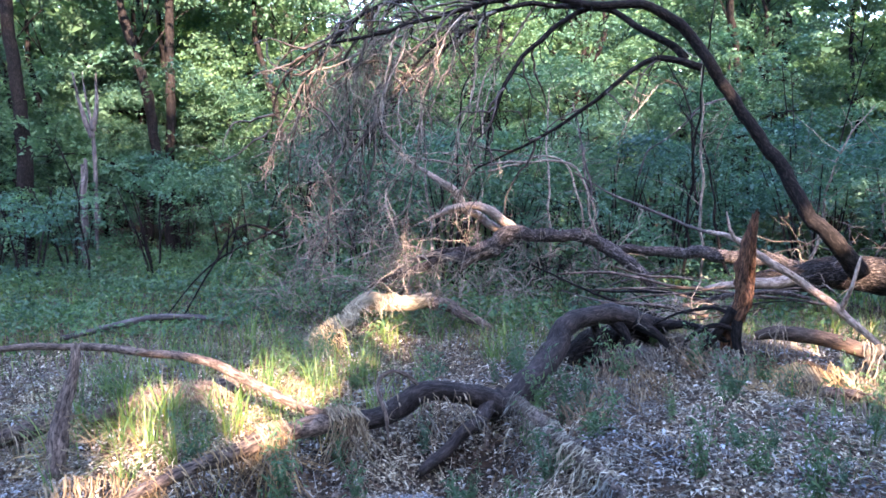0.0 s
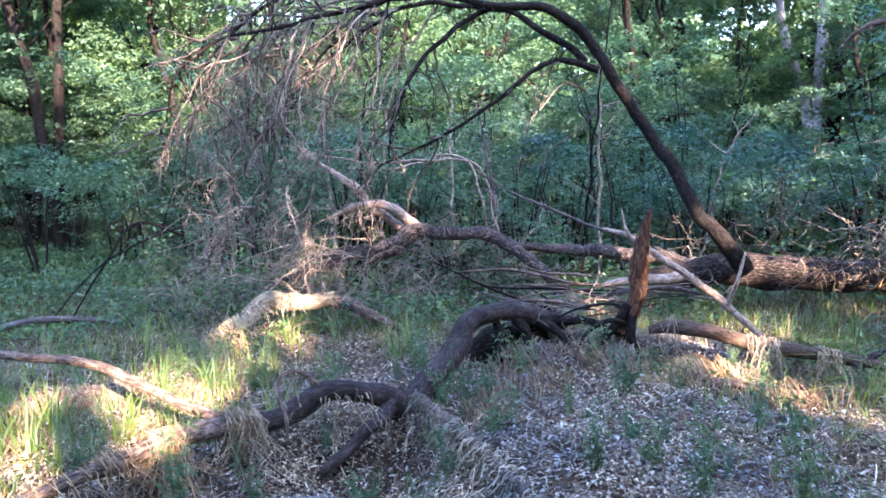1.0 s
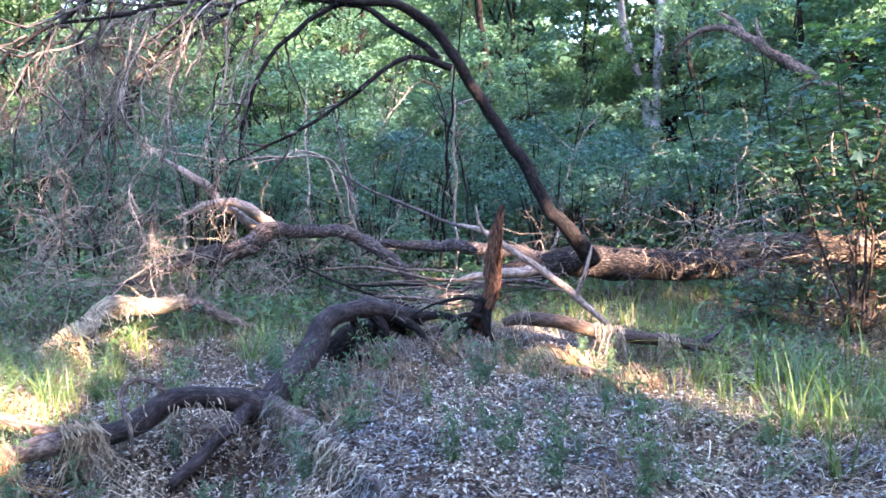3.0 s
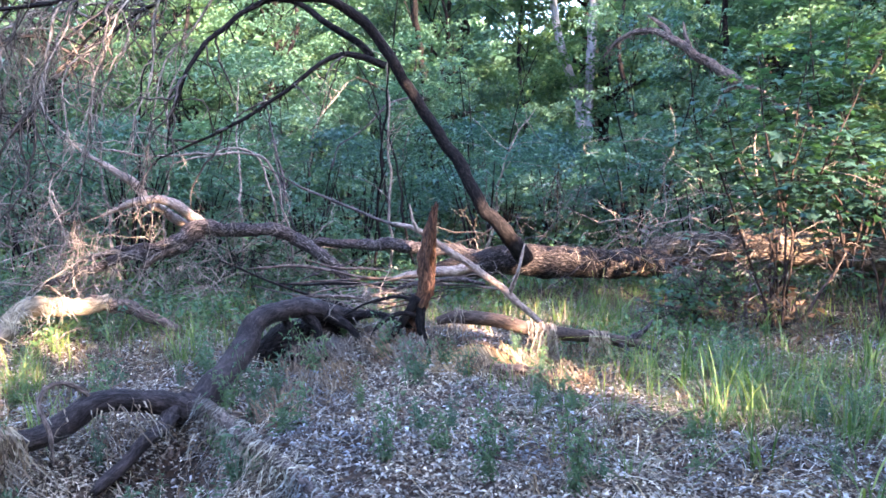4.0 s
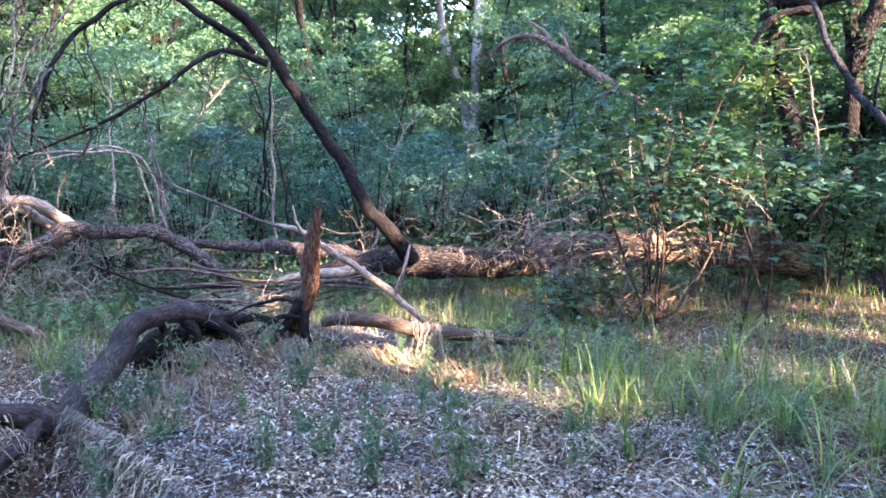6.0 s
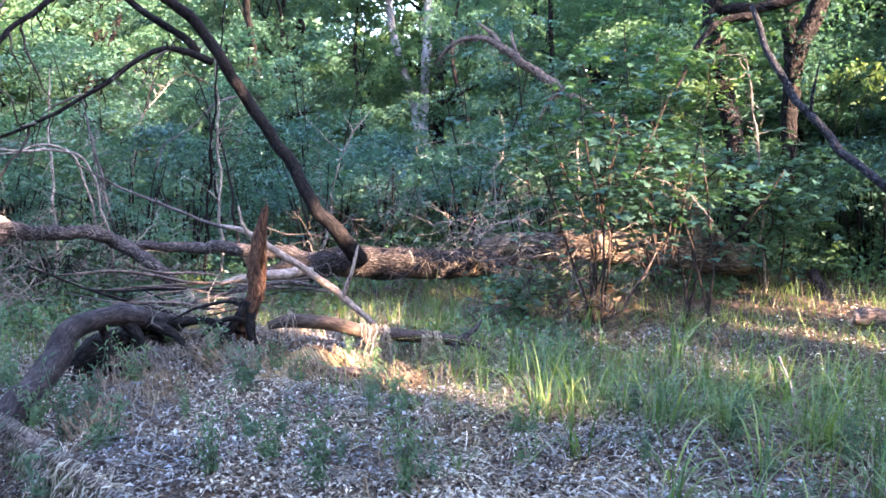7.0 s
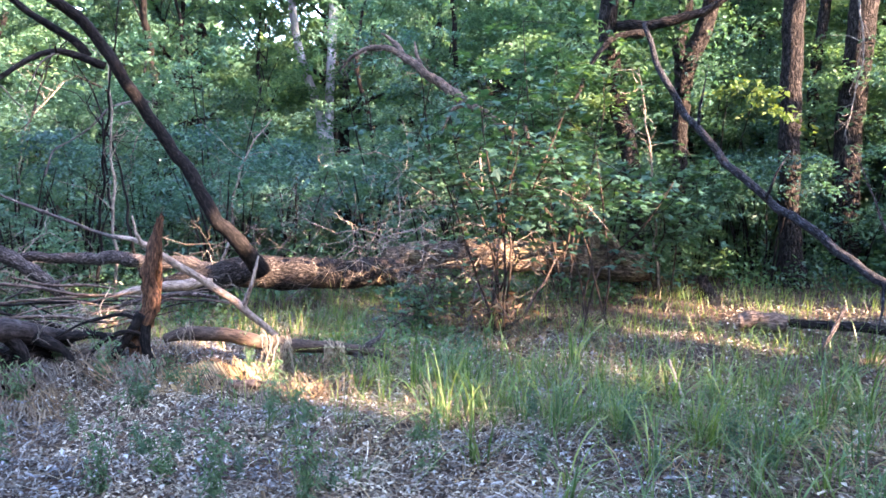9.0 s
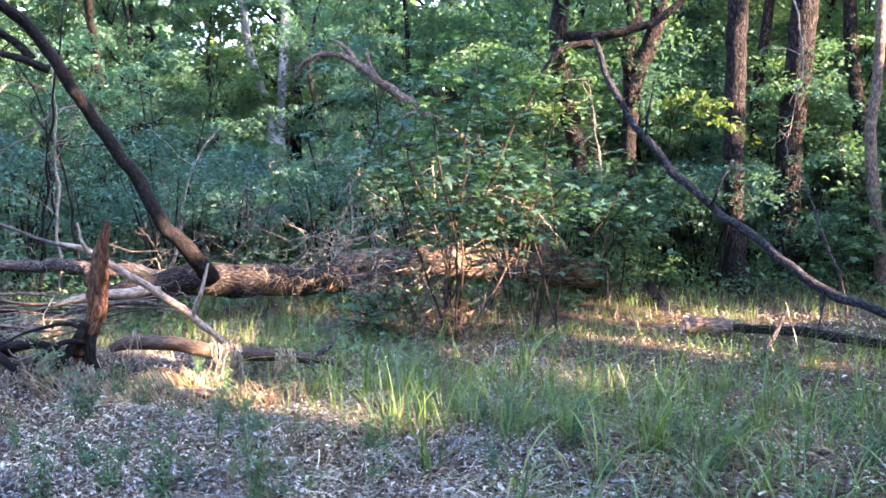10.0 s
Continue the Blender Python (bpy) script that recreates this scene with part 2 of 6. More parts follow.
def limb(ctrl, seed=0, sides=12, step=0.05, rough=0.12, wander=0.25, ends=True, jag=0.0):
    """A bent, knobbly limb along control rows; returns V, F (quads), UV."""
    q = spline(ctrl, step)
    g = np.random.default_rng(seed)
    ph = g.uniform(0, 6.28, 6)
    s = np.concatenate([[0], np.cumsum(np.linalg.norm(np.diff(q[:, :3], axis=0), axis=1))])
    for ax in range(3):
        q[:, ax] += wander * q[:, 3] * (np.sin(s * 5 / (0.3 + 0 * s) * 0.5 + ph[ax]) * 0.6 + np.sin(s * 17 + ph[ax + 3]) * 0.3) * np.minimum(1, s * 4) * np.minimum(1, (s[-1] - s) * 4)
    if ends:
        q = np.vstack([q[:1], q, q[-1:]])
        s = np.concatenate([s[:1], s, s[-1:]])
        q[0, 3] = q[-1, 3] = 0.002
    T = np.gradient(q[:, :3], axis=0)
    if ends:
        T[0], T[-1] = T[1], T[-2]
        T[0], T[1] = T[2], T[2]
        T[-1], T[-2] = T[-3], T[-3]
    T /= np.linalg.norm(T, axis=1)[:, None] + 1e-9
    N = np.empty_like(T)
    ref = np.array([0.0, 0, 1]) if abs(T[0, 2]) < 0.9 else np.array([1.0, 0, 0])
    n = ref - T[0] * (ref @ T[0])
    for i in range(len(q)):
        n = n - T[i] * (n @ T[i])
        n /= np.linalg.norm(n)
        N[i] = n
    B = np.cross(T, N)
    a = np.linspace(0, 2 * np.pi, sides + 1)
    ring = N[:, None] * np.cos(a)[None, :, None] + B[:, None] * np.sin(a)[None, :, None]
    base = q[:, None, :3] + ring * q[:, None, 3:4]
    rr = 1 + rough * bumps(base.reshape(-1, 3), 14.0, seed + 3).reshape(len(q), -1) + rough * 0.7 * bumps(base.reshape(-1, 3), 45.0, seed + 9).reshape(len(q), -1)
    rr[:, -1] = rr[:, 0]
    V = q[:, None, :3] + ring * (q[:, 3:4] * rr)[:, :, None]
    if jag:
        k = int(max(2, len(q) * 0.12))
        V[-k:] += T[-k:, None] * (g.uniform(-1, 1, sides + 1) * jag)[None, :, None] * np.linspace(0, 1, k)[:, None, None]
        V[-k:, -1] = V[-k:, 0]
    U = np.stack([np.broadcast_to(a / 6.283 * (6.283 * np.median(q[:, 3])), rr.shape), np.broadcast_to(s[:, None], rr.shape)], -1)
    i, j = np.meshgrid(np.arange(len(q) - 1), np.arange(sides), indexing="ij")
    w = sides + 1
    F = np.stack([i * w + j, i * w + j + 1, (i + 1) * w + j + 1, (i + 1) * w + j], -1).reshape(-1, 4)
    return V.reshape(-1, 3), F, U.reshape(-1, 2)


def part(name, geo, mat, parent, label=""):
    V, F, U = geo
    return mk(name, V, F, mat, parent, True, U, label)


def thing(name, label, category, at=(0, 0, 0), group="", kind=""):
    return tagged(new(name), label, category, group, kind)


def tubes(P, R, sides=3):
    """Many thin tubes at once: P (n,s,3), R (n,s)."""
    n, s, _ = P.shape
    T = np.gradient(P, axis=1)
    T /= np.linalg.norm(T, axis=2, keepdims=True) + 1e-9
    ref = np.where(np.abs(T[:, :1, 2:3]) < 0.8, np.array([0.0, 0, 1]), np.array([1.0, 0, 0]))
    N = np.cross(T, np.broadcast_to(ref, T.shape))
    N /= np.linalg.norm(N, axis=2, keepdims=True) + 1e-9
    B = np.cross(T, N)
    a = np.arange(sides) * 2 * np.pi / sides
    V = P[:, :, None] + R[:, :, None, None] * (N[:, :, None] * np.cos(a)[:, None] + B[:, :, None] * np.sin(a)[:, None])
    i, j, k = np.meshgrid(np.arange(n), np.arange(s - 1), np.arange(sides), indexing="ij")
    k2 = (k + 1) % sides
    o = i * s * sides + j * sides
    F = np.stack([o + k, o + k2, o + sides + k2, o + sides + k], -1).reshape(-1, 4)
    U = np.stack([np.broadcast_to(a * 0.01, (n, s, sides)), np.broadcast_to(np.arange(s)[None, :, None] * 0.06 + np.arange(n)[:, None, None] * 0.37, (n, s, sides))], -1)
    return V.reshape(-1, 3), F, U.reshape(-1, 2)


def ribbons(P, W, flat=None):
    """Many blades or straws at once: P (n,s,3), W (n,s) half widths; flat: side vectors (n,3)."""
    n, s, _ = P.shape
    if flat is None:
        a = rng.uniform(0, 6.283, n)
        flat = np.stack([np.cos(a), np.sin(a), 0 * a], 1)
    V = np.stack([P - flat[:, None] * W[..., None], P + flat[:, None] * W[..., None]], 2)
    i, j = np.meshgrid(np.arange(n), np.arange(s - 1), indexing="ij")
    o = i * s * 2 + j * 2
    F = np.stack([o, o + 1, o + 3, o + 2], -1).reshape(-1, 4)
    return V.reshape(-1, 3), F


def leaves(P, size, up=0.5, fold=0.25, g=None, wide=0.55, out=None):
    """Folded pointed leaves at P (n,3): two triangles each; out: directions that they turn towards."""
    g = g or rng
    n = len(P)
    nrm = g.normal(0, 1, (n, 3))
    nrm[:, 2] += up * 2
    if out is not None:
        nrm += out * 1.2
    nrm /= np.linalg.norm(nrm, axis=1)[:, None]
    d = g.normal(0, 1, (n, 3))
    d[:, 2] -= 0.5
    d -= nrm * (d * nrm).sum(1)[:, None]
    d /= np.linalg.norm(d, axis=1)[:, None]
    w = np.cross(nrm, d)
    L = (size * g.uniform(0.6, 1.35, n))[:, None]
    a, t = P, P + d * L - nrm * L * 0.15
    m = P + d * L * 0.45
    l, r = m + w * L * wide * 0.5 + nrm * L * fold * 0.4, m - w * L * wide * 0.5 + nrm * L * fold * 0.4
    V = np.stack([a, l, t, r], 1).reshape(-1, 3)
    o = np.arange(n)[:, None] * 4
    F = np.concatenate([o + [0, 1, 2], o + [0, 2, 3]], 1).reshape(-1, 3)
    return V, F


def lobed(P, size, g, up=1.0):
    """Five-lobed maple leaves, nearly level: a fan of eight triangles each."""
    n = len(P)
    ang = np.radians([-90, -130, -165, 155, 118, 90, 62, 25, -15, -50])
    rad = np.array([0.12, 0.42, 0.30, 0.72, 0.42, 1.0, 0.42, 0.72, 0.30, 0.42])
    sh = np.stack([np.cos(ang) * rad, np.sin(ang) * rad], 1)
    nrm = g.normal(0, 0.42, (n, 3))
    nrm[:, 2] += up
    nrm /= np.linalg.norm(nrm, axis=1)[:, None]
    d = g.normal(0, 1, (n, 3))
    d[:, 2] -= 0.3
    d -= nrm * (d * nrm).sum(1)[:, None]
    d /= np.linalg.norm(d, axis=1)[:, None]
    w = np.cross(nrm, d)
    L = (size * g.uniform(0.6, 1.3, n))[:, None, None]
    V = P[:, None] + L * 0.6 * (w[:, None] * sh[None, :, :1] + d[:, None] * sh[None, :, 1:] - nrm[:, None] * (sh[None, :, :1] ** 2) * 0.35)
    o = np.arange(n)[:, None] * 10
    F = np.concatenate([o + [0, k, k + 1] for k in range(1, 9)], 1).reshape(-1, 3)
    return V.reshape(-1, 3), F


def sedge(base, g, n, length, lean=0.5, width=0.004, seg=5, curl=1.0, spread=0.05):
    """Blades rising from base (n,3) and bending over."""
    a = g.uniform(0, 6.283, n)
    out = np.stack([np.cos(a), np.sin(a), 0 * a], 1)
    L = length * g.uniform(0.45, 1.2, n)
    ln = lean * g.uniform(0.1, 1.3, n)
    t = np.linspace(0, 1, seg)[None, :]
    hor = L[:, None] * (ln[:, None] * t * 0.5 + curl * ln[:, None] * t ** 2.5 * 0.7)
    ver = L[:, None] * (t - curl * 0.45 * ln[:, None] * t ** 3)
    P = base[:, None] + out[:, None] * hor[..., None]
    P[:, :, :2] += (out[:, None, :2] * g.uniform(0, spread, n)[:, None, None])
    P[:, :, 2] += ver
    W = width * g.uniform(0.6, 1.3, n)[:, None] * (1.02 - t) ** 0.7 * (0.45 + 0.55 * np.minimum(1, t * 4))
    side = np.stack([-np.sin(a), np.cos(a), 0 * a], 1)
    return ribbons(P, W, side)


# ---- ground ----
def height(x, y):
    x, y = np.asarray(x, float), np.asarray(y, float)
    h = 0.035 * np.sin(x * 1.3 + 0.6 * np.sin(y * 0.9)) * np.cos(y * 1.1 + 1) + 0.02 * np.sin(x * 3.7 + 1) * np.sin(y * 3.1)
    h = h + 0.012 * np.sin(x * 9 + y * 4) * np.sin(y * 8 - x * 3)
    h = h + 0.24 * np.exp(-(((x - 1.8) / 0.85) ** 2 + ((y - 5.55) / np.where(y < 5.55, 0.4, 0.55)) ** 2))
    h = h - 0.06 * np.exp(-(((x + 0.1) / 0.7) ** 2 + ((y - 4.2) / 0.5) ** 2))
    h = h - 0.16 * np.exp(-(((x - 1.2) / 0.3) ** 2 + ((y - 5.42) / 0.2) ** 2))
    h = h + 0.014 * np.sin(x * 17 + 2 * np.sin(y * 6)) * np.sin(y * 19 + 1.5 * np.sin(x * 7))
    # hollow in front of the lying branch
    u = np.clip(((x + 1.25) * 1.45 + (y - 3.35) * 0.95) / 3.005, 0, 1)
    h = h - 0.2 * np.exp(-((x + 1.25 - 1.45 * u) ** 2 + (y - 3.35 - 0.95 * u) ** 2) / 0.09)
    h = h - 0.2 * np.exp(-(((x - 0.24) / 0.25) ** 2 + ((y - 3.9) / 0.5) ** 2)) + 0.05 * np.exp(-(((x - 1.0) / 0.45) ** 2 + ((y - 4.0) / 0.6) ** 2))
    h = h - 0.09 * np.exp(-(((x - 2.49) / 0.14) ** 2 + ((y - 4.42) / 0.12) ** 2))
    h = h - 0.17 * np.exp(-(((x - 1.10) / 0.15) ** 2 + ((y - 5.43) / 0.16) ** 2))
    far = np.clip((np.hypot(x, y) - 14) / 20, 0, 1)
    return h + 0.5 * far * np.sin(x * 0.11 + 1) * np.cos(y * 0.09)


def on_ground(x, y, up=0.0):
    return np.stack([x, y, height(x, y) + up], -1)


def axis_cells(lo, hi, fine_lo, fine_hi, step, grow=1.25):
    mid = list(np.arange(fine_lo, fine_hi, step))
    s, x, left, right = step, fine_lo, [], []
    while x > lo:
        s *= grow
        x -= s
        left.append(x)
    s, x = step, mid[-1]
    while x < hi:
        s *= grow
        x += s
        right.append(x)
    return np.array(left[::-1] + mid + right)


gx, gy = axis_cells(-700, 700, -6, 12, 0.07), axis_cells(-700, 700, 1.5, 12, 0.07)
GX, GY = np.meshgrid(gx, gy, indexing="ij")
ii, jj = np.meshgrid(np.arange(len(gx) - 1), np.arange(len(gy) - 1), indexing="ij")
oo = ii * len(gy) + jj
ground = mk("ground", np.stack([GX, GY, height(GX, GY)], -1).reshape(-1, 3), np.stack([oo, oo + len(gy), oo + len(gy) + 1, oo + 1], -1).reshape(-1, 4), EARTH)
tagged(ground, "damp brown forest soil under grey litter", "ground", kind="structure")


def polar(az, d):
    return np.sin(np.radians(az)) * d, np.cos(np.radians(az)) * d


# ---- the fallen tree: trunk, arched limb and its dead branches ----
fallen = thing("fallen_tree", "uprooted dead willow with furrowed trunk and arched dark limb", "fallen tree")
TRUNK = [(2.75, 7.27, 0.37, 0.05), (3.06, 7.15, 0.41, 0.11), (3.46, 7.08, 0.46, 0.145), (3.85, 6.99, 0.45, 0.165), (4.35, 6.94, 0.40, 0.155), (4.9, 6.93, 0.38, 0.15), (5.29, 6.9, 0.35, 0.152)]
part("trunk", limb(TRUNK, 1, 26, 0.03, 0.06, 0.1, jag=0.06), BARK_TRUNK, fallen, "thick furrowed brown trunk")
ARCH = [(3.56, 6.72, 0.5, 0.0871), (3.27, 6.67, 0.84, 0.0689), (3.09, 6.75, 1.06, 0.0639), (2.97, 6.91, 1.41, 0.0598), (2.79, 6.99, 1.69, 0.0564), (2.6, 7.06, 2.0, 0.0539), (2.4, 7.02, 2.28, 0.0515), (2.23, 7.08, 2.56, 0.0498), (2.01, 7.04, 2.75, 0.0465), (1.77, 7.0, 2.85, 0.0398), (1.41, 6.98, 2.84, 0.0332), (1.11, 6.93, 2.89, 0.0274), (0.76, 6.87, 2.92, 0.0232), (0.42, 6.8, 2.86, 0.0158)]
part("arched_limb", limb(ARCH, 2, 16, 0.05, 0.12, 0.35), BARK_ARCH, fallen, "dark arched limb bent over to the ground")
BOUGHS = [
    [(2.19, 7.12, 2.39, 0.0365), (2.04, 7.22, 2.56, 0.034), (1.8, 7.28, 2.72, 0.0289), (1.51, 7.35, 2.87, 0.0272), (1.05, 7.32, 2.93, 0.0238), (0.53, 7.18, 2.86, 0.0204), (0.13, 7.1, 2.59, 0.017), (-0.18, 7.0, 2.32, 0.0136), (-0.43, 6.99, 1.98, 0.0085)],
    [(2.3, 7.05, 2.31, 0.0348), (2.01, 7.12, 2.40, 0.0289), (1.71, 7.1, 2.31, 0.0229), (1.4, 7.06, 2.07, 0.0195), (1.1, 7.01, 1.87, 0.0161), (0.69, 6.97, 1.65, 0.0127), (0.3, 6.99, 1.48, 0.0068)],
    [(1.41, 7.02, 2.86, 0.0272), (1.15, 7.01, 2.76, 0.0229), (0.85, 6.95, 2.55, 0.0213), (0.6, 6.87, 2.24, 0.0179), (0.44, 6.79, 1.9, 0.0145), (0.38, 6.79, 1.57, 0.0068)],
    [(0.61, 6.9, 2.9, 0.0238), (0.22, 6.8, 2.82, 0.0213), (-0.16, 6.7, 2.69, 0.0187), (-0.52, 6.58, 2.59, 0.0153), (-0.93, 6.53, 2.48, 0.0127), (-1.25, 6.48, 2.24, 0.0093), (-1.36, 6.46, 1.84, 0.0051)],
    [(0.52, 6.85, 2.89, 0.0238), (0.04, 6.9, 2.94, 0.0204), (-0.39, 6.79, 2.88, 0.0187), (-0.72, 6.76, 2.7, 0.0136), (-1.0, 6.63, 2.39, 0.0102), (-1.19, 6.59, 2.02, 0.0068)],
    [(0.25, 6.85, 2.86, 0.017), (0.08, 6.9, 2.63, 0.0145), (-0.17, 6.9, 2.4, 0.0136), (-0.42, 6.89, 2.07, 0.011), (-0.68, 6.87, 1.69, 0.0076)],
]
for k, b in enumerate(BOUGHS):
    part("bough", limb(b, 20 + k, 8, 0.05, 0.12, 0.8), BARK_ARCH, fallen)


def twigs(starts, dirs, length, radius, g, droop=0.5, seg=7, wobble=0.25, sides=3):
    """Thin twigs from starts along dirs, bending down and kinking."""
    n = len(starts)
    L = length * g.uniform(0.4, 1.3, n)
    d = dirs / (np.linalg.norm(dirs, axis=1)[:, None] + 1e-9)
    P = np.empty((n, seg, 3))
    P[:, 0] = starts
    for s in range(1, seg):
        d = d + g.normal(0, wobble, (n, 3))
        d[:, 2] -= droop / seg
        d /= np.linalg.norm(d, axis=1)[:, None]
        P[:, s] = P[:, s - 1] + d * (L / (seg - 1))[:, None]
    P[:, :, 2] = np.maximum(P[:, :, 2], height(P[:, :, 0], P[:, :, 1]) + 0.01)
    R = radius * g.uniform(0.6, 1.4, n)[:, None] * np.linspace(1, 0.35, seg)[None]
    return P, R


def along(ctrls, n, g, lo=0.15):
    """n random places and headings along the given limbs."""
    qs = [spline(c, 0.05)[:, :3] for c in ctrls]
    P, T = [], []
    for q in qs:
        t = np.gradient(q, axis=0)
        k = int(len(q) * lo)
        P.append(q[k:]), T.append(t[k:])
    P, T = np.concatenate(P), np.concatenate(T)
    i = g.integers(0, len(P), n)
    return P[i] + g.normal(0, 0.01, (n, 3)), T[i] / (np.linalg.norm(T[i], axis=1)[:, None] + 1e-9)


g = np.random.default_rng(11)
# side branches of the arch, then the hanging curtain of their twigs
S, T = along(BOUGHS, 60, g, 0.12)
D = T * 0.8 + g.normal(0, 0.6, (60, 3)) + np.array([-0.5, -0.1, -0.35])
P1, R1 = twigs(S, D, 0.8, 0.010, g, 0.9, 10, 0.3, 4)
tagged(part("branchwork", tubes(P1, R1, 4), TWIG_DARK, fallen), kind="stuff")
# thin boughs fanning out and drooping, each with its own twigs
FAN = []
q0 = np.concatenate([spline(c, 0.05) for c in (ARCH[9:], BOUGHS[0], BOUGHS[3], BOUGHS[4], BOUGHS[5])])
q0 = q0[(q0[:, 0] < 0.9) & (q0[:, 2] > 2.2)]
for k in range(22):
    p = q0[g.integers(0, len(q0))][:3]
    e = np.array([min(p[0] - 0.05, g.uniform(-1.7, 0.2)), g.uniform(6.3, 7.7), g.uniform(0.6, 2.2)])
    row = [(*p, 0.013)]
    for f, r in ((0.25, 0.011), (0.5, 0.009), (0.68, 0.0075), (0.85, 0.006)):
        lift = 0.3 * np.linalg.norm((e - p)[:2]) * math.sin(math.pi * f) + 0.05
        row.append((*(p + (e - p) * f + g.normal(0, 0.06, 3) + [-0.06, 0, lift]), r))
    FAN.append(row + [(*e, 0.004)])
    part("drooping_bough", limb(FAN[-1], 800 + k, 6, 0.06, 0.15, 2.0), (TWIG_DARK, TWIG, TWIG)[k % 3], fallen)
S, T = along(BOUGHS + [ARCH[6:]], 150, g, 0.1)
P1c, R1c = twigs(S, T * 0.4 + g.normal(0, 0.8, (150, 3)) + [-0.2, 0, -0.1], 0.28, 0.006, g, 0.3, 6, 0.4, 4)
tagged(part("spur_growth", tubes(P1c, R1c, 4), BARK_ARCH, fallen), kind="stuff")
for mat, n, radius in ((TWIG_DARK, 190, 0.0045), (TWIG, 440, 0.0047)):
    S, T = along(FAN, n, g, 0.2)
    P1b, R1b = twigs(S, T * 0.4 + g.normal(0, 0.7, (n, 3)) + np.array([-0.1, 0, -0.5]), 0.36, radius, g, 0.9, 5, 0.3, 4)
    tagged(part("hanging_brush", tubes(P1b, R1b, 4), mat, fallen), kind="stuff")
    tips = np.concatenate([P1[:, 3:].reshape(-1, 3), P1b[:, 2:].reshape(-1, 3), P1b[:, 2:].reshape(-1, 3)])
    tips = tips[tips[:, 0] < 0.9]
    i = g.integers(0, len(tips), 2 * n)
    P2, R2 = twigs(tips[i], g.normal(0, 0.8, (2 * n, 3)) + np.array([-0.1, 0, -0.7]), 0.19, 0.0036, g, 0.5, 4, 0.5)
    tagged(part("twig_spray", tubes(P2, R2), mat, fallen), kind="stuff")

# dead brush standing under the bent crown
brush = thing("dead_brush", "tangled grey-brown heap of dry twigs under the arched limb", "brushwood", kind="stuff")
g = np.random.default_rng(12)
for mat, n in ((TWIG_DARK, 60), (TWIG, 130)):
    bx = np.where(g.random(n) < 0.7, g.normal(-0.75, 0.45, n), g.uniform(-1.8, 0.5, n))
    by = g.normal(7.4, 0.4, n)
    B0 = on_ground(bx, by, 0.0)
    B0[:, 2] += g.uniform(0, 1.2, n) * np.exp(-((bx + 0.75) / 0.8) ** 2)
    P3, R3 = twigs(B0, g.normal(0, 0.6, (n, 3)) + np.array([-0.1, -0.05, 0.6]), 0.8, 0.0055, g, 1.3, 6, 0.28, 4)
    tagged(part("stalk_tangle", tubes(P3, R3, 4), mat, brush), kind="stuff")
    tp = P3[:, 2:].reshape(-1, 3)
    i = g.integers(0, len(tp), 5 * n)
    P4, R4 = twigs(tp[i], g.normal(0, 0.8, (5 * n, 3)) + np.array([0, 0, -0.25]), 0.2, 0.0038, g, 0.6, 4, 0.45)
    tagged(part("twig_tangle", tubes(P4, R4), mat, brush), kind="stuff")

# ---- fallen bough with the pale twisted limbs ----
bough = thing("fallen_bough", "grey fallen bough with pale barkless twisted limbs", "fallen branch")
part("main_limb", limb([(2.23, 7.84, 0.05, 0.039), (1.89, 8.03, 0.50, 0.064), (1.62, 8.18, 0.68, 0.069), (1.26, 8.14, 0.77, 0.066), (0.91, 8.09, 0.80, 0.070), (0.68, 8.01, 0.79, 0.078), (0.39, 7.92, 0.69, 0.058), (0.07, 7.83, 0.60, 0.047), (-0.34, 7.72, 0.5, 0.039), (-0.73, 7.59, 0.38, 0.023)], 31, 14, 0.04, 0.2, 0.5), BARK_BOUGH, bough)
TWIST = [[(0.76, 8.09, 0.78, 0.05), (0.68, 8.05, 0.91, 0.048), (0.51, 8.01, 1.05, 0.047), (0.27, 8.02, 1.10, 0.042), (0.02, 8.02, 1.05, 0.03), (-0.17, 8.02, 0.97, 0.012)], [(0.66, 8.16, 0.8, 0.042), (0.47, 8.16, 0.92, 0.044), (0.24, 8.18, 1.08, 0.046), (0.14, 8.2, 1.23, 0.044), (0.0, 8.22, 1.36, 0.036), (-0.19, 8.27, 1.47, 0.02), (-0.44, 8.31, 1.67, 0.01)]]
for k, c in enumerate(TWIST):
    part("twisted_limb", limb(c, 32 + k, 12, 0.03, 0.16, 0.7), WOOD_PALE, bough, "pale barkless limb")
part("fork", limb([(0.75, 8.02, 0.83, 0.069), (0.46, 7.94, 0.66, 0.063), (0.20, 7.91, 0.65, 0.051), (-0.08, 7.86, 0.64, 0.034), (-0.36, 7.80, 0.58, 0.017)], 34, 10, 0.03, 0.2, 0.6), BARK_BOUGH, bough)
part("fork", limb([(0.49, 7.94, 0.67, 0.051), (0.31, 7.90, 0.59, 0.045), (0.16, 7.86, 0.47, 0.028)], 35, 8, 0.03, 0.16, 0.6), WOOD_BROWN, bough)
part("back_limb", limb([(1.74, 8.47, 0.58, 0.035), (2.18, 8.47, 0.56, 0.052), (2.63, 8.24, 0.54, 0.063), (2.97, 7.91, 0.53, 0.066), (3.33, 7.55, 0.49, 0.056), (3.51, 7.14, 0.44, 0.048)], 36, 12, 0.04, 0.2, 0.4), BARK_BOUGH, fallen)
g = np.random.default_rng(13)
S, T = along([c[2:] for c in TWIST] + [[(0.39, 7.92, 0.69, 0), (-0.73, 7.59, 0.4, 0)]], 90, g, 0.1)
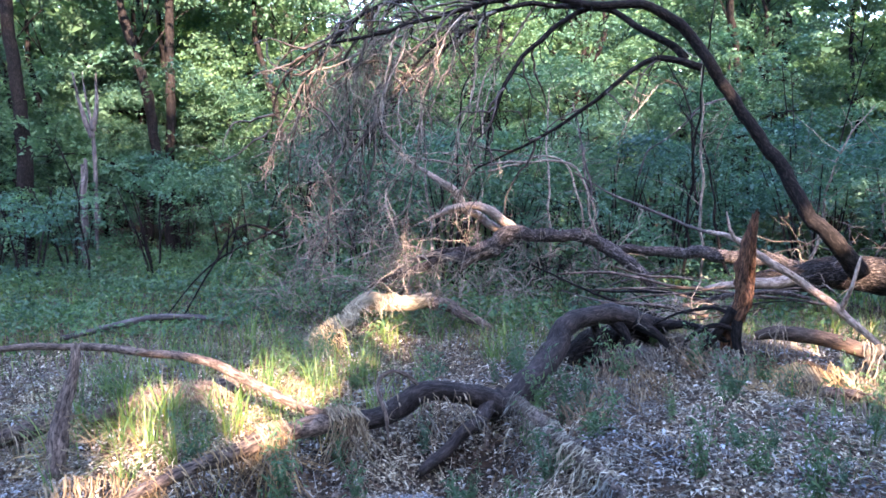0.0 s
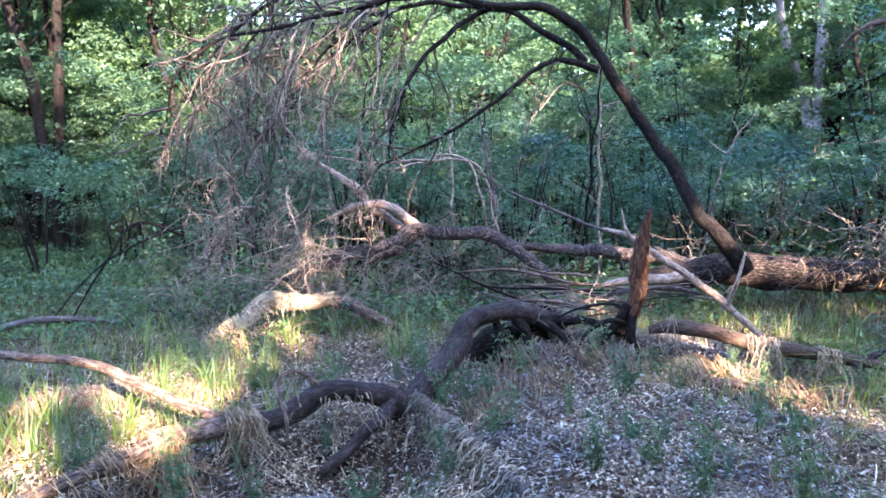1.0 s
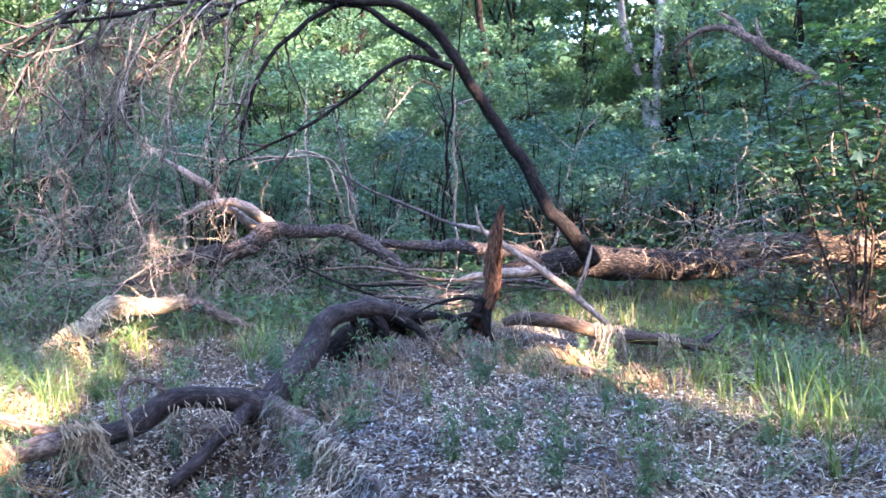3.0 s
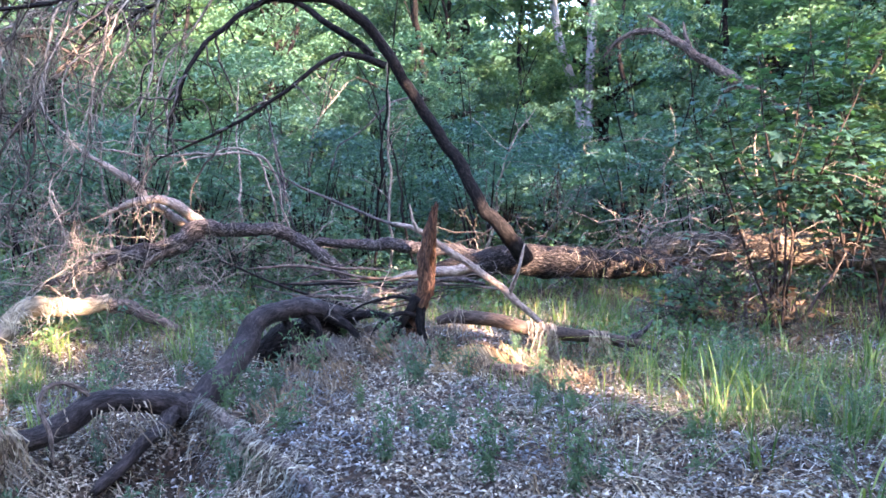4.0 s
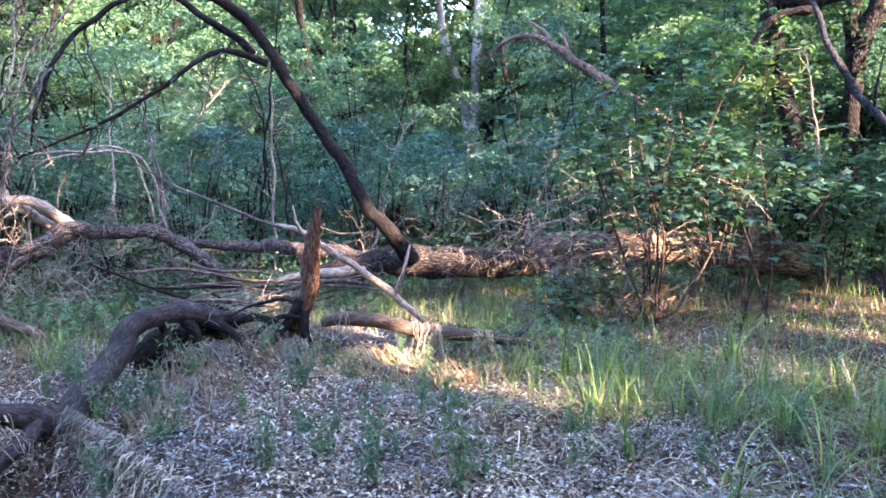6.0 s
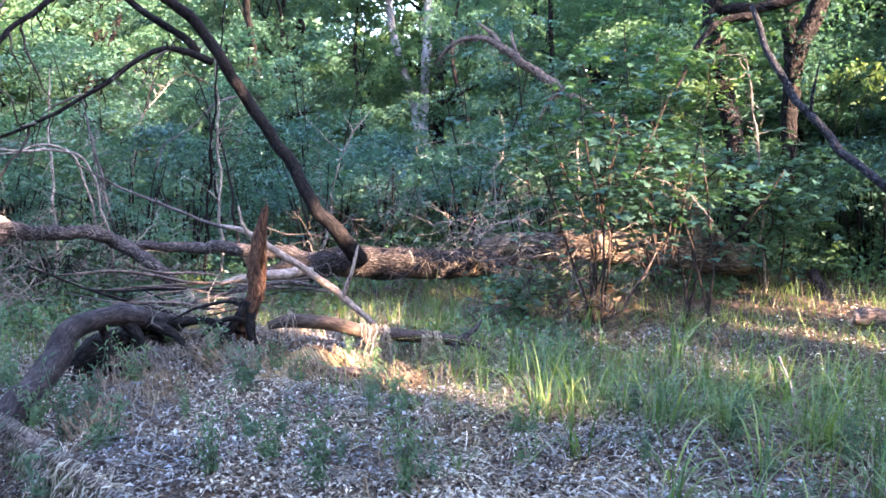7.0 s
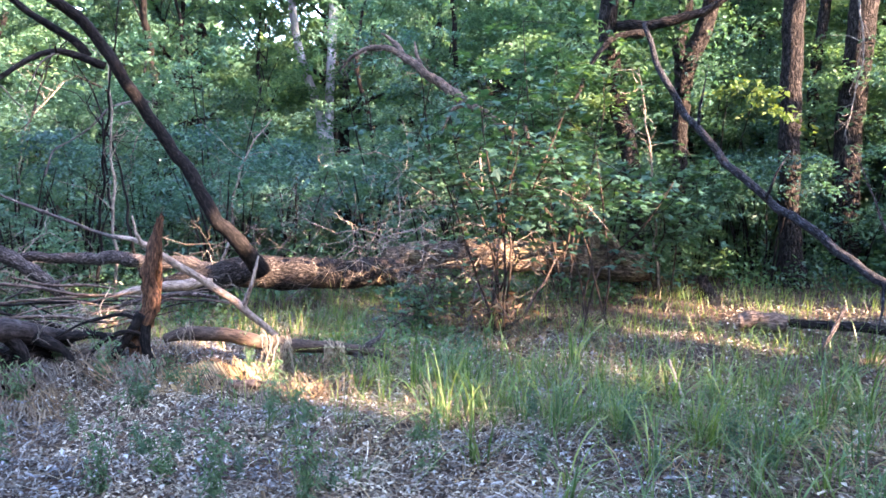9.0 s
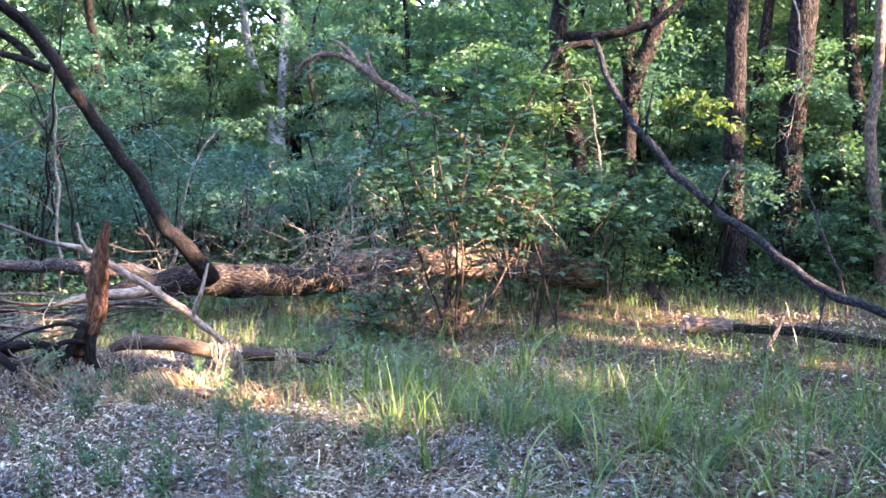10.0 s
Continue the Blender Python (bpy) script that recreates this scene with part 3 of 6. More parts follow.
P5, R5 = twigs(S, T * 0.5 + g.normal(0, 0.6, (90, 3)), 0.42, 0.006, g, 0.5, 8, 0.5, 4)
tagged(part("twig_spray", tubes(P5, R5, 4), TWIG, bough), kind="stuff")

# ---- foreground branch, lying in bends ----
front = thing("fallen_branch", "long smooth grey-brown branch lying in bends on litter", "fallen branch")
part("bare_end", limb([(-1.45, 3.2, 0.1, 0.022), (-1.23, 3.55, 0.13, 0.034), (-1.09, 3.75, 0.13, 0.040), (-0.91, 3.95, 0.14, 0.046), (-0.68, 4.2, 0.13, 0.055), (-0.5, 4.34, 0.11, 0.05)], 40, 16, 0.03, 0.16, 0.3), WOOD_BROWN, front, "tan barkless end")
part("main_limb", limb([(-0.72, 4.17, 0.11, 0.03), (-0.62, 4.26, 0.115, 0.056), (-0.43, 4.39, 0.09, 0.058), (-0.25, 4.5, 0.14, 0.066), (-0.09, 4.56, 0.19, 0.062), (0.18, 4.66, 0.12, 0.068), (0.4, 4.75, 0.06, 0.092), (0.55, 4.94, 0.15, 0.085), (0.71, 5.17, 0.26, 0.083), (0.83, 5.35, 0.39, 0.076), (1.06, 5.52, 0.43, 0.070), (1.33, 5.61, 0.40, 0.074), (1.6, 5.65, 0.30, 0.046)], 41, 18, 0.03, 0.10, 0.25), BARK_GREY, front)
part("prop_limb", limb([(0.34, 4.74, 0.1, 0.06), (0.24, 4.64, 0.05, 0.052), (0.12, 4.5, -0.02, 0.042), (0.02, 4.4, -0.08, 0.038), (-0.08, 4.31, -0.13, 0.034), (-0.16, 4.24, -0.18, 0.02)], 42, 14, 0.03, 0.16, 0.5), BARK_GREY, front)
for k, c in enumerate(([(1.2, 5.58, 0.4, 0.05), (1.28, 5.5, 0.26, 0.035), (1.26, 5.42, 0.05, 0.02)], [(1.35, 5.6, 0.38, 0.05), (1.5, 5.5, 0.28, 0.035), (1.58, 5.42, 0.14, 0.02)], [(1.05, 5.54, 0.4, 0.04), (1.08, 5.48, 0.25, 0.022), (1.02, 5.42, 0.1, 0.012)], [(1.45, 5.62, 0.34, 0.05), (1.7, 5.58, 0.34, 0.03), (1.85, 5.45, 0.3, 0.018)])):
    part("broken_root", limb(c, 144 + k, 8, 0.03, 0.25, 0.6), BARK_ARCH, front)
# body in dark bark colour filling the space under the bend
part("hollow_shell", limb([(0.86, 5.58, 0.12, 0.07), (1.05, 5.66, 0.16, 0.13), (1.3, 5.72, 0.17, 0.14), (1.55, 5.76, 0.14, 0.1), (1.75, 5.74, 0.1, 0.05)], 148, 14, 0.03, 0.3, 0.4), BARK_DARK, front, "very dark underside of the bend")
part("side_limb", limb([(-0.6, 4.27, 0.13, 0.022), (-0.68, 4.25, 0.16, 0.03), (-0.86, 4.27, 0.23, 0.030), (-1.08, 4.37, 0.32, 0.027), (-1.32, 4.51, 0.39, 0.028), (-1.6, 4.63, 0.43, 0.025), (-1.86, 4.75, 0.43, 0.025), (-2.24, 4.92, 0.43, 0.024), (-2.7, 5.02, 0.42, 0.022), (-3.3, 5.09, 0.34, 0.018)], 43, 10, 0.04), WOOD_BROWN, front, "thin brown side limb, bark gone in places")
part("curled_twig", limb([(-0.13, 4.51, 0.18, 0.0125), (-0.19, 4.51, 0.27, 0.0125), (-0.29, 4.50, 0.34, 0.0125), (-0.36, 4.45, 0.33, 0.0125), (-0.39, 4.39, 0.27, 0.0125), (-0.37, 4.34, 0.21, 0.013), (-0.34, 4.30, 0.13, 0.0125), (-0.33, 4.27, -0.02, 0.006)], 44, 7, 0.02, 0.2, 0.6), WOOD_BROWN, front, "pale grey curled twig")

# ---- broken standing stump ----
stump = thing("broken_stump", "splintered red-brown rotten stump standing upright", "stump")
part("trunk", limb([(1.92, 5.31, 0.2, 0.042), (1.94, 5.3, 0.38, 0.05), (1.985, 5.29, 0.54, 0.058), (2.02, 5.28, 0.66, 0.052), (2.03, 5.27, 0.78, 0.046), (2.045, 5.26, 0.93, 0.042), (2.065, 5.26, 1.04, 0.034), (2.085, 5.25, 1.13, 0.02)], 51, 20, 0.018, 0.34, 0.5, jag=0.05), WOOD_RED, stump)
part("splinter", limb([(1.98, 5.25, 0.5, 0.032), (1.99, 5.225, 0.7, 0.028), (2.02, 5.22, 0.93, 0.017), (2.02, 5.22, 1.0, 0.003)], 151, 8, 0.025, 0.3), WOOD_RED, stump)
part("splinter", limb([(2.05, 5.3, 0.5, 0.032), (2.07, 5.3, 0.7, 0.028), (2.085, 5.28, 0.9, 0.014), (2.09, 5.28, 1.12, 0.003)], 152, 8, 0.025, 0.3), WOOD_RED, stump)
part("splinter", limb([(2.03, 5.24, 0.8, 0.019), (2.045, 5.235, 0.98, 0.014), (2.05, 5.235, 1.15, 0.003)], 153, 7, 0.025, 0.3), WOOD_RED, stump)
part("root", limb([(1.95, 5.27, 0.5, 0.04), (1.86, 5.28, 0.37, 0.032), (1.79, 5.29, 0.27, 0.028), (1.7, 5.3, 0.19, 0.022), (1.6, 5.33, 0.1, 0.02)], 52, 10, 0.03, 0.2), BARK_ARCH, stump)
part("root", limb([(1.97, 5.27, 0.46, 0.04), (1.96, 5.25, 0.32, 0.034), (1.98, 5.22, 0.2, 0.028), (2.04, 5.18, 0.03, 0.028)], 154, 10, 0.03, 0.2), BARK_ARCH, stump)

for k, c in enumerate((
    [(1.95, 5.27, 0.36, 0.022), (1.8, 5.24, 0.4, 0.018), (1.66, 5.27, 0.32, 0.014), (1.58, 5.32, 0.14, 0.009)],
    [(1.93, 5.3, 0.28, 0.024), (1.82, 5.3, 0.3, 0.02), (1.74, 5.33, 0.2, 0.014), (1.7, 5.36, 0.08, 0.01)],
    [(1.97, 5.28, 0.42, 0.016), (1.84, 5.34, 0.5, 0.013), (1.64, 5.42, 0.46, 0.01), (1.46, 5.5, 0.36, 0.006)])):
    part("root", limb(c, 155 + k, 8, 0.03, 0.25, 0.8), BARK_ARCH, stump, "black curved root")

# ---- pale stick leaning over the pile, and loose sticks ----
pole = thing("dead_stick", "long pale barkless stick with a short spur", "stick")
part("thin_end", limb([(1.09, 6.55, 1.43, 0.006), (1.34, 6.4, 1.27, 0.009), (1.65, 6.13, 1.11, 0.012), (1.91, 5.79, 0.99, 0.014), (1.97, 5.72, 0.97, 0.015)], 53, 8, 0.04, 0.2, 0.6), TWIG_DARK, pole, "thin dark end")
part("shaft", limb([(1.93, 5.77, 0.985, 0.014), (2.06, 5.63, 0.95, 0.020), (2.28, 5.55, 0.8, 0.026), (2.53, 5.5, 0.61, 0.028), (2.74, 5.46, 0.45, 0.028), (3.0, 5.38, 0.2, 0.022)], 54, 10, 0.04), WOOD_PALE, pole)
part("spur", limb([(2.08, 5.61, 0.93, 0.018), (2.03, 5.59, 1.02, 0.012), (2.01, 5.6, 1.14, 0.006)], 55, 7, 0.02), WOOD_PALE, pole)
part("spur", limb([(2.76, 5.45, 0.44, 0.021), (2.79, 5.37, 0.61, 0.015), (2.82, 5.36, 0.74, 0.013), (2.84, 5.35, 0.83, 0.006)], 56, 7, 0.02), WOOD_PALE, pole)
STICKS = [
    ([(1.2, 6.53, 0.45, 0.010), (1.74, 6.52, 0.46, 0.010), (2.29, 6.35, 0.44, 0.010), (2.99, 6.06, 0.36, 0.010)], WOOD_BROWN),
    ([(1.75, 6.2, 0.34, 0.012), (2.13, 6.19, 0.41, 0.018), (2.52, 6.16, 0.47, 0.023), (2.86, 6.12, 0.41, 0.014)], BARK_BOUGH),
    ([(1.22, 6.12, 0.42, 0.010), (1.61, 6.03, 0.40, 0.012), (1.99, 5.92, 0.33, 0.012)], WOOD_BROWN),
    ([(2.17, 6.6, 0.42, 0.020), (2.49, 6.49, 0.49, 0.04), (2.75, 6.45, 0.5, 0.05), (2.95, 6.47, 0.50, 0.03)], WOOD_PALE),
    ([(1.41, 5.98, 0.33, 0.012), (1.64, 5.82, 0.33, 0.014), (1.9, 5.64, 0.30, 0.017)], BARK_GREY),
]
g = np.random.default_rng(59)
for k in range(26):
    x, y, a = g.uniform(1.25, 2.85), g.uniform(5.75, 6.75), g.normal(-0.35, 0.6)
    z, ln, r = 0.16 + 0.38 * g.random() + 0.06 * (y - 5.7), g.uniform(0.25, 0.7), g.uniform(0.005, 0.012)
    dx, dy, dz = math.cos(a) * ln, math.sin(a) * ln, g.normal(-0.02, 0.1)
    bend = g.normal(0, 0.05, 3)
    STICKS.append(([(x - dx, y - dy, z - dz, r * 0.6), (x - dx * 0.3 + bend[0], y - dy * 0.3, z - dz * 0.3 + bend[1], r), (x + dx * 0.4, y + dy * 0.4 + bend[2], z + dz * 0.4, r), (x + dx, y + dy, max(z + dz, 0.12), r * 0.5)], (BARK_BOUGH, BARK_ARCH, WOOD_BROWN, TWIG_DARK)[k % 4]))
for k, (c, m) in enumerate(STICKS):
    st = mk("stick", *limb(c, 60 + k, 9, 0.04, 0.15, 0.5)[:2], m, uv=limb(c, 60 + k, 9, 0.04, 0.15, 0.5)[2])
    tagged(st, "dry weathered stick in the brushwood pile", "stick", "sticks in the pile")

# ---- low log in front, wrapped with dry sedge ----
low = thing("fallen_log", "smooth brown log lying low with dry sedge over it", "log")
LOW = [(2.05, 5.16, 0.34, 0.03), (2.2, 5.1, 0.37, 0.046), (2.49, 5.02, 0.32, 0.05), (2.71, 4.96, 0.26, 0.049), (2.94, 4.89, 0.22, 0.046), (3.2, 4.81, 0.18, 0.042), (3.46, 4.73, 0.14, 0.034)]
part("main_limb", limb(LOW, 71, 14, 0.03, 0.07, 0.2), LOG_SMOOTH, low)
for k, c in enumerate(([(3.36, 4.76, 0.16, 0.03), (3.48, 4.74, 0.22, 0.02), (3.56, 4.74, 0.3, 0.006)], [(3.4, 4.75, 0.14, 0.03), (3.52, 4.68, 0.1, 0.02), (3.62, 4.64, 0.02, 0.01)], [(3.3, 4.78, 0.15, 0.03), (3.34, 4.7, 0.08, 0.02), (3.36, 4.66, 0.0, 0.012)])):
    part("broken_root", limb(c, 711 + k, 8, 0.02, 0.25, 0.6), BARK_BOUGH, low)

# ---- arched mossy log in the sun ----
hump = thing("arched_log", "bleached arched log furred with dry moss in sunlight", "log")
HUMP = [(-1.17, 6.35, 0.05, 0.033), (-1.02, 6.53, 0.15, 0.067), (-0.66, 6.73, 0.32, 0.073), (-0.36, 6.90, 0.33, 0.065), (-0.12, 7.01, 0.33, 0.056)]
part("main_limb", limb(HUMP, 72, 16, 0.03, 0.34, 0.6), MOSS_PALE, hump)
part("bare_end", limb([(-0.27, 6.96, 0.36, 0.055), (-0.11, 6.99, 0.32, 0.060), (0.02, 6.96, 0.28, 0.060), (0.22, 6.86, 0.19, 0.050), (0.41, 6.75, 0.10, 0.029)], 172, 12, 0.03, 0.3, 0.6), WOOD_BROWN, hump, "dark broken end")

GREYLOG = [(-3.35, 6.8, 0.1, 0.026), (-2.87, 7.15, 0.17, 0.03), (-2.44, 7.41, 0.16, 0.03), (-1.9, 7.58, 0.04, 0.02)]
part("main_limb", limb(GREYLOG, 73, 12, 0.05, 0.2), BIRCH, thing("grey_log", "thin grey log half sunk in green herbs", "log"))
for k, c in enumerate(([(-1.55, 7.9, 0.85, 0.014), (-1.95, 7.76, 0.98, 0.013), (-2.19, 7.59, 0.66, 0.011), (-2.5, 7.38, 0.1, 0.008)], [(-1.55, 8.05, 0.95, 0.013), (-1.93, 7.87, 0.8, 0.011), (-2.28, 7.67, 0.6, 0.009), (-2.7, 7.42, 0.1, 0.006)])):
    dl = thing("dead_limb", "dark bare limb bent down into the herbs", "fallen branch", group="dark bent limbs")
    part("main_limb", limb(c, 74 + k, 8, 0.05, 0.15, 0.6), BARK_ARCH, dl)

# ---- second mossy trunk behind the maple ----
mossy = thing("mossy_trunk", "thick mossy brown trunk lying behind the young maple", "fallen tree")
part("trunk", limb([(5.5, 7.5, 0.42, 0.1), (5.8, 7.38, 0.46, 0.15), (6.25, 7.1, 0.48, 0.17), (6.93, 6.74, 0.46, 0.19), (7.56, 6.2, 0.38, 0.22), (8.18, 5.73, 0.34, 0.18)], 76, 20, 0.05, 0.08, 0.12), BARK_MOSS, mossy)

part("branch_stub", limb([(6.3, 7.05, 0.6, 0.07), (6.25, 6.95, 0.78, 0.05), (6.1, 6.9, 0.9, 0.02)], 176, 8, 0.03, 0.2), BARK_MOSS, mossy)
part("broken_limb", limb([(6.99, 6.58, 1.75, 0.03), (7.15, 6.42, 1.56, 0.055), (7.3, 6.25, 1.33, 0.048), (7.46, 6.1, 0.97, 0.055), (7.55, 6.1, 0.68, 0.06), (7.6, 6.13, 0.42, 0.07)], 744, 10, 0.04, 0.18, 0.6), WOOD_PALE, mossy, "pale broken limb standing up from the trunk")
part("broken_limb", limb([(7.44, 6.12, 1.05, 0.035), (7.45, 6.1, 1.22, 0.03), (7.43, 6.11, 1.4, 0.012)], 745, 8, 0.04, 0.18, 0.6), WOOD_PALE, mossy, "pale broken limb standing up from the trunk")
part("branch_stub", limb([(7.2, 6.4, 0.5, 0.07), (7.1, 6.2, 0.62, 0.05), (7.0, 6.05, 0.66, 0.02)], 177, 8, 0.03, 0.2), BARK_MOSS, mossy)
part("torn_bark", limb([(5.55, 7.3, 0.3, 0.03), (5.7, 7.1, 0.32, 0.05), (5.95, 7.02, 0.22, 0.02)], 178, 8, 0.03, 0.3), WOOD_RED, mossy)

# ---- right side: leaning dead limb, stumps, logs ----
lean = thing("leaning_limb", "long blue-grey dead limb slanting down to the ground", "fallen branch")
part("main_limb", limb([(7.84, 5.69, 3.17, 0.026), (7.83, 5.54, 2.84, 0.034), (7.75, 5.31, 2.49, 0.038), (7.79, 5.07, 2.14, 0.041), (7.83, 4.64, 1.67, 0.044), (7.84, 4.23, 1.32, 0.044), (7.82, 3.83, 1.07, 0.043), (7.74, 3.31, 0.78, 0.044), (7.67, 2.95, 0.55, 0.044), (7.59, 2.61, 0.47, 0.042), (7.44, 2.1, 0.33, 0.038), (7.0, 1.4, 0.1, 0.030)], 77, 12, 0.05, 0.14, 0.6), BARK_LEAN, lean)
for k, c in enumerate(([(7.8, 4.9, 1.95, 0.02), (7.7, 4.8, 2.3, 0.012), (7.72, 4.75, 2.6, 0.004)], [(7.83, 4.1, 1.22, 0.02), (7.75, 3.95, 1.5, 0.01), (7.8, 3.85, 1.7, 0.004)], [(7.65, 2.85, 0.5, 0.02), (7.5, 2.8, 0.3, 0.012), (7.4, 2.78, 0.12, 0.006)])):
    part("side_twig", limb(c, 179 + k, 6, 0.04, 0.1, 0.8), BARK_LEAN, lean)
lying = thing("lying_log", "thin dark log lying in sunlit grass", "log")
part("main_limb", limb([(7.31, 3.52, 0.1, 0.04), (7.46, 2.94, 0.13, 0.046), (7.5, 2.56, 0.13, 0.045), (7.44, 2.0, 0.12, 0.038)], 78, 10), BARK_DARK, lying)
st = thing("leaning_stick", "pale broken stick leaning on the log", "stick")
part("shaft", limb([(6.45, 2.86, 0.0, 0.016), (6.65, 2.81, 0.27, 0.018), (6.76, 2.79, 0.43, 0.01)], 79, 8, 0.03), BARK_BOUGH, st)
st = thing("short_stick", "short white stick stuck in the grass", "stick")
part("shaft", limb([(4.78, 3.1, 0.2, 0.012), (4.57, 2.86, 0.08, 0.012), (4.5, 2.78, 0.0, 0.01)], 80, 7, 0.03), WOOD_PALE, st)
blk = thing("cut_log", "short weathered log piece with flaking bark", "log")
part("body", limb([(7.0, 3.86, 0.1, 0.08), (7.08, 3.72, 0.11, 0.09), (7.2, 3.5, 0.1, 0.085)], 81, 16, 0.02, 0.3, jag=0.04), WOOD_BROWN, blk)
ss = thing("small_stump", "small weathered broken stump in the grass", "stump")
part("body", limb([(8.6, 5.2, -0.05, 0.12), (8.58, 5.21, 0.1, 0.09), (8.55, 5.23, 0.24, 0.055)], 82, 14, 0.025, 0.3, jag=0.06), BARK_TRUNK, ss)



# ---- standing trees ----
def crown_points(clumps, per, g):
    """Places of leaves in flat drooping sprays, with the way that each spray faces."""
    P, O = [], []
    for cx, cy, cz, r in clumps:
        k = int(per * (r / 0.5) ** 2)
        a, tilt = g.uniform(0, 6.283), g.normal(0.1, 0.35)
        u = np.array([math.cos(a) * math.cos(tilt), math.sin(a) * math.cos(tilt), -math.sin(tilt)])
        v = np.array([-math.sin(a), math.cos(a), g.normal(0, 0.25)])
        n = np.cross(u, v)
        n /= np.linalg.norm(n)
        d = g.normal(0, 1, (k, 3))
        d *= (g.uniform(0, 1, k) ** 0.45 / np.linalg.norm(d, axis=1))[:, None]
        q = u * (d[:, :1] * 1.45) + v * (d[:, 1:2] * 0.85) + n * (d[:, 2:] * 0.26) - np.array([0, 0, 0.3]) * (d[:, :1] ** 2 + d[:, 1:2] ** 2)
        P.append(q * r + (cx, cy, cz)), O.append(np.broadcast_to(n, (k, 3)))
    return np.concatenate(P), np.concatenate(O)


def limbs_to(clumps, base, top, g, count, r0):
    """Limbs from the stem out to some of the clumps."""
    out = []
    for k in g.choice(len(clumps), min(count, len(clumps)), replace=False):
        c = np.array(clumps[k][:3])
        t = np.clip((c[2] - base[2]) / (top[2] - base[2]) * 0.75, 0.1, 0.95)
        s = base + (top - base) * t
        m = (s + c) / 2 + np.array([0, 0, 0.12 * np.linalg.norm(c - s)])
        out.append(limb([(*s, r0 * (1.1 - t)), (*m, r0 * 0.6 * (1.1 - t)), (*c, 0.006)], int(g.integers(1e6)), 6, 0.15, 0.1, 0.5))
    return out


def shrub(name, label, seed, high, wide, clumps, per, leaf_size, mat, stems=4):
    g = np.random.default_rng(seed)
    e = thing(name, label, "shrub")
    cl = []
    for _ in range(clumps // 4):
        a, rr, z = g.uniform(0, 6.283), g.uniform(0.05, 1) ** 0.5, g.uniform(0.1, 1)
        f = wide * (0.55 + 0.6 * math.sin(math.pi * min(1, z * 0.8 + 0.15)))
        c = np.array([math.cos(a) * rr * f, math.sin(a) * rr * f, z * high])
        for _ in range(5):
            q = c + g.normal(0, 0.2, 3) * [1, 1, 0.5] * (0.5 + 0.3 * high)
            cl.append((*q, g.uniform(0.13, 0.3) * (0.6 + 0.22 * high)))
    st = []
    for _ in range(stems):
        a = g.uniform(0, 6.283)
        x, y = math.cos(a) * wide * 0.5, math.sin(a) * wide * 0.5
        st.append(limb([(x * 0.15, y * 0.15, -0.1, 0.018), (x * 0.5, y * 0.5, high * 0.4, 0.012), (x, y, high * 0.8, 0.004)], int(g.integers(1e6)), 6, 0.15, 0.1, 1.0))
    for b in st:
        part("stem", b, BARK_ARCH, e)
    P, O = crown_points(cl, per, g)
    P[:, 2] = np.abs(P[:, 2])
    mk("foliage", *leaves(P, leaf_size, 0.95, 0.25, g, 0.6, O), mat, e, False)
    return e


def tree(name, label, seed, high, r0, crown_from, wide, clumps, per, leaf_size, mat, bark_mat, bend=0.3, category="tree"):
    g = np.random.default_rng(seed)
    e = thing(name, label, category)
    b = g.normal(0, bend, (3, 2))
    rows = [(0, 0, -0.15, r0 * 1.35), (0.02, 0, 0.25, r0 * 1.05), (b[0, 0], b[0, 1], high * 0.35, r0 * 0.9), (b[1, 0], b[1, 1], high * 0.65, r0 * 0.65), (b[2, 0], b[2, 1], high, r0 * 0.15)]
    part("trunk", limb(rows, seed, 12, 0.12, 0.1, 0.4), bark_mat, e)
    cl = []
    for _ in range(clumps // 4):
        a, rr, z = g.uniform(0, 6.283), g.uniform(0.1, 1) ** 0.6, g.uniform(0, 1)
        f = wide * (0.45 + 0.75 * math.sin(math.pi * (0.15 + 0.75 * z)))
        c = np.array([math.cos(a) * rr * f, math.sin(a) * rr * f, crown_from + z * (high - crown_from)])
        for _ in range(5):
            q = c + g.normal(0, 0.42, 3) * [1, 1, 0.45]
            cl.append((*q, g.uniform(0.22, 0.5)))
    for lb in limbs_to(cl, np.array([0, 0, 0.2]), np.array([b[2, 0], b[2, 1], high]), g, 9, r0 * 0.45):
        part("limb", lb, bark_mat, e)
    P, O = crown_points(cl, per, g)
    mk("crown", *leaves(P, leaf_size, 0.6, 0.25, g, 0.6, O), mat, e, False)
    return e


def standing(name, label, rows, seed, bark_mat, sides=16, group=""):
    e = thing(name, label, "tree", group=group)
    part("trunk", limb(rows, seed, sides, 0.07, 0.05, 0.08), bark_mat, e)
    return e


def crown_for(e, clumps, seed, per=150, leaf_size=0.1, mat=None):
    g = np.random.default_rng(seed)
    P, O = crown_points(clumps, per, g)
    mk("crown", *leaves(P, leaf_size, 0.6, 0.25, g, 0.6, O), mat or LEAF_B, e, False)


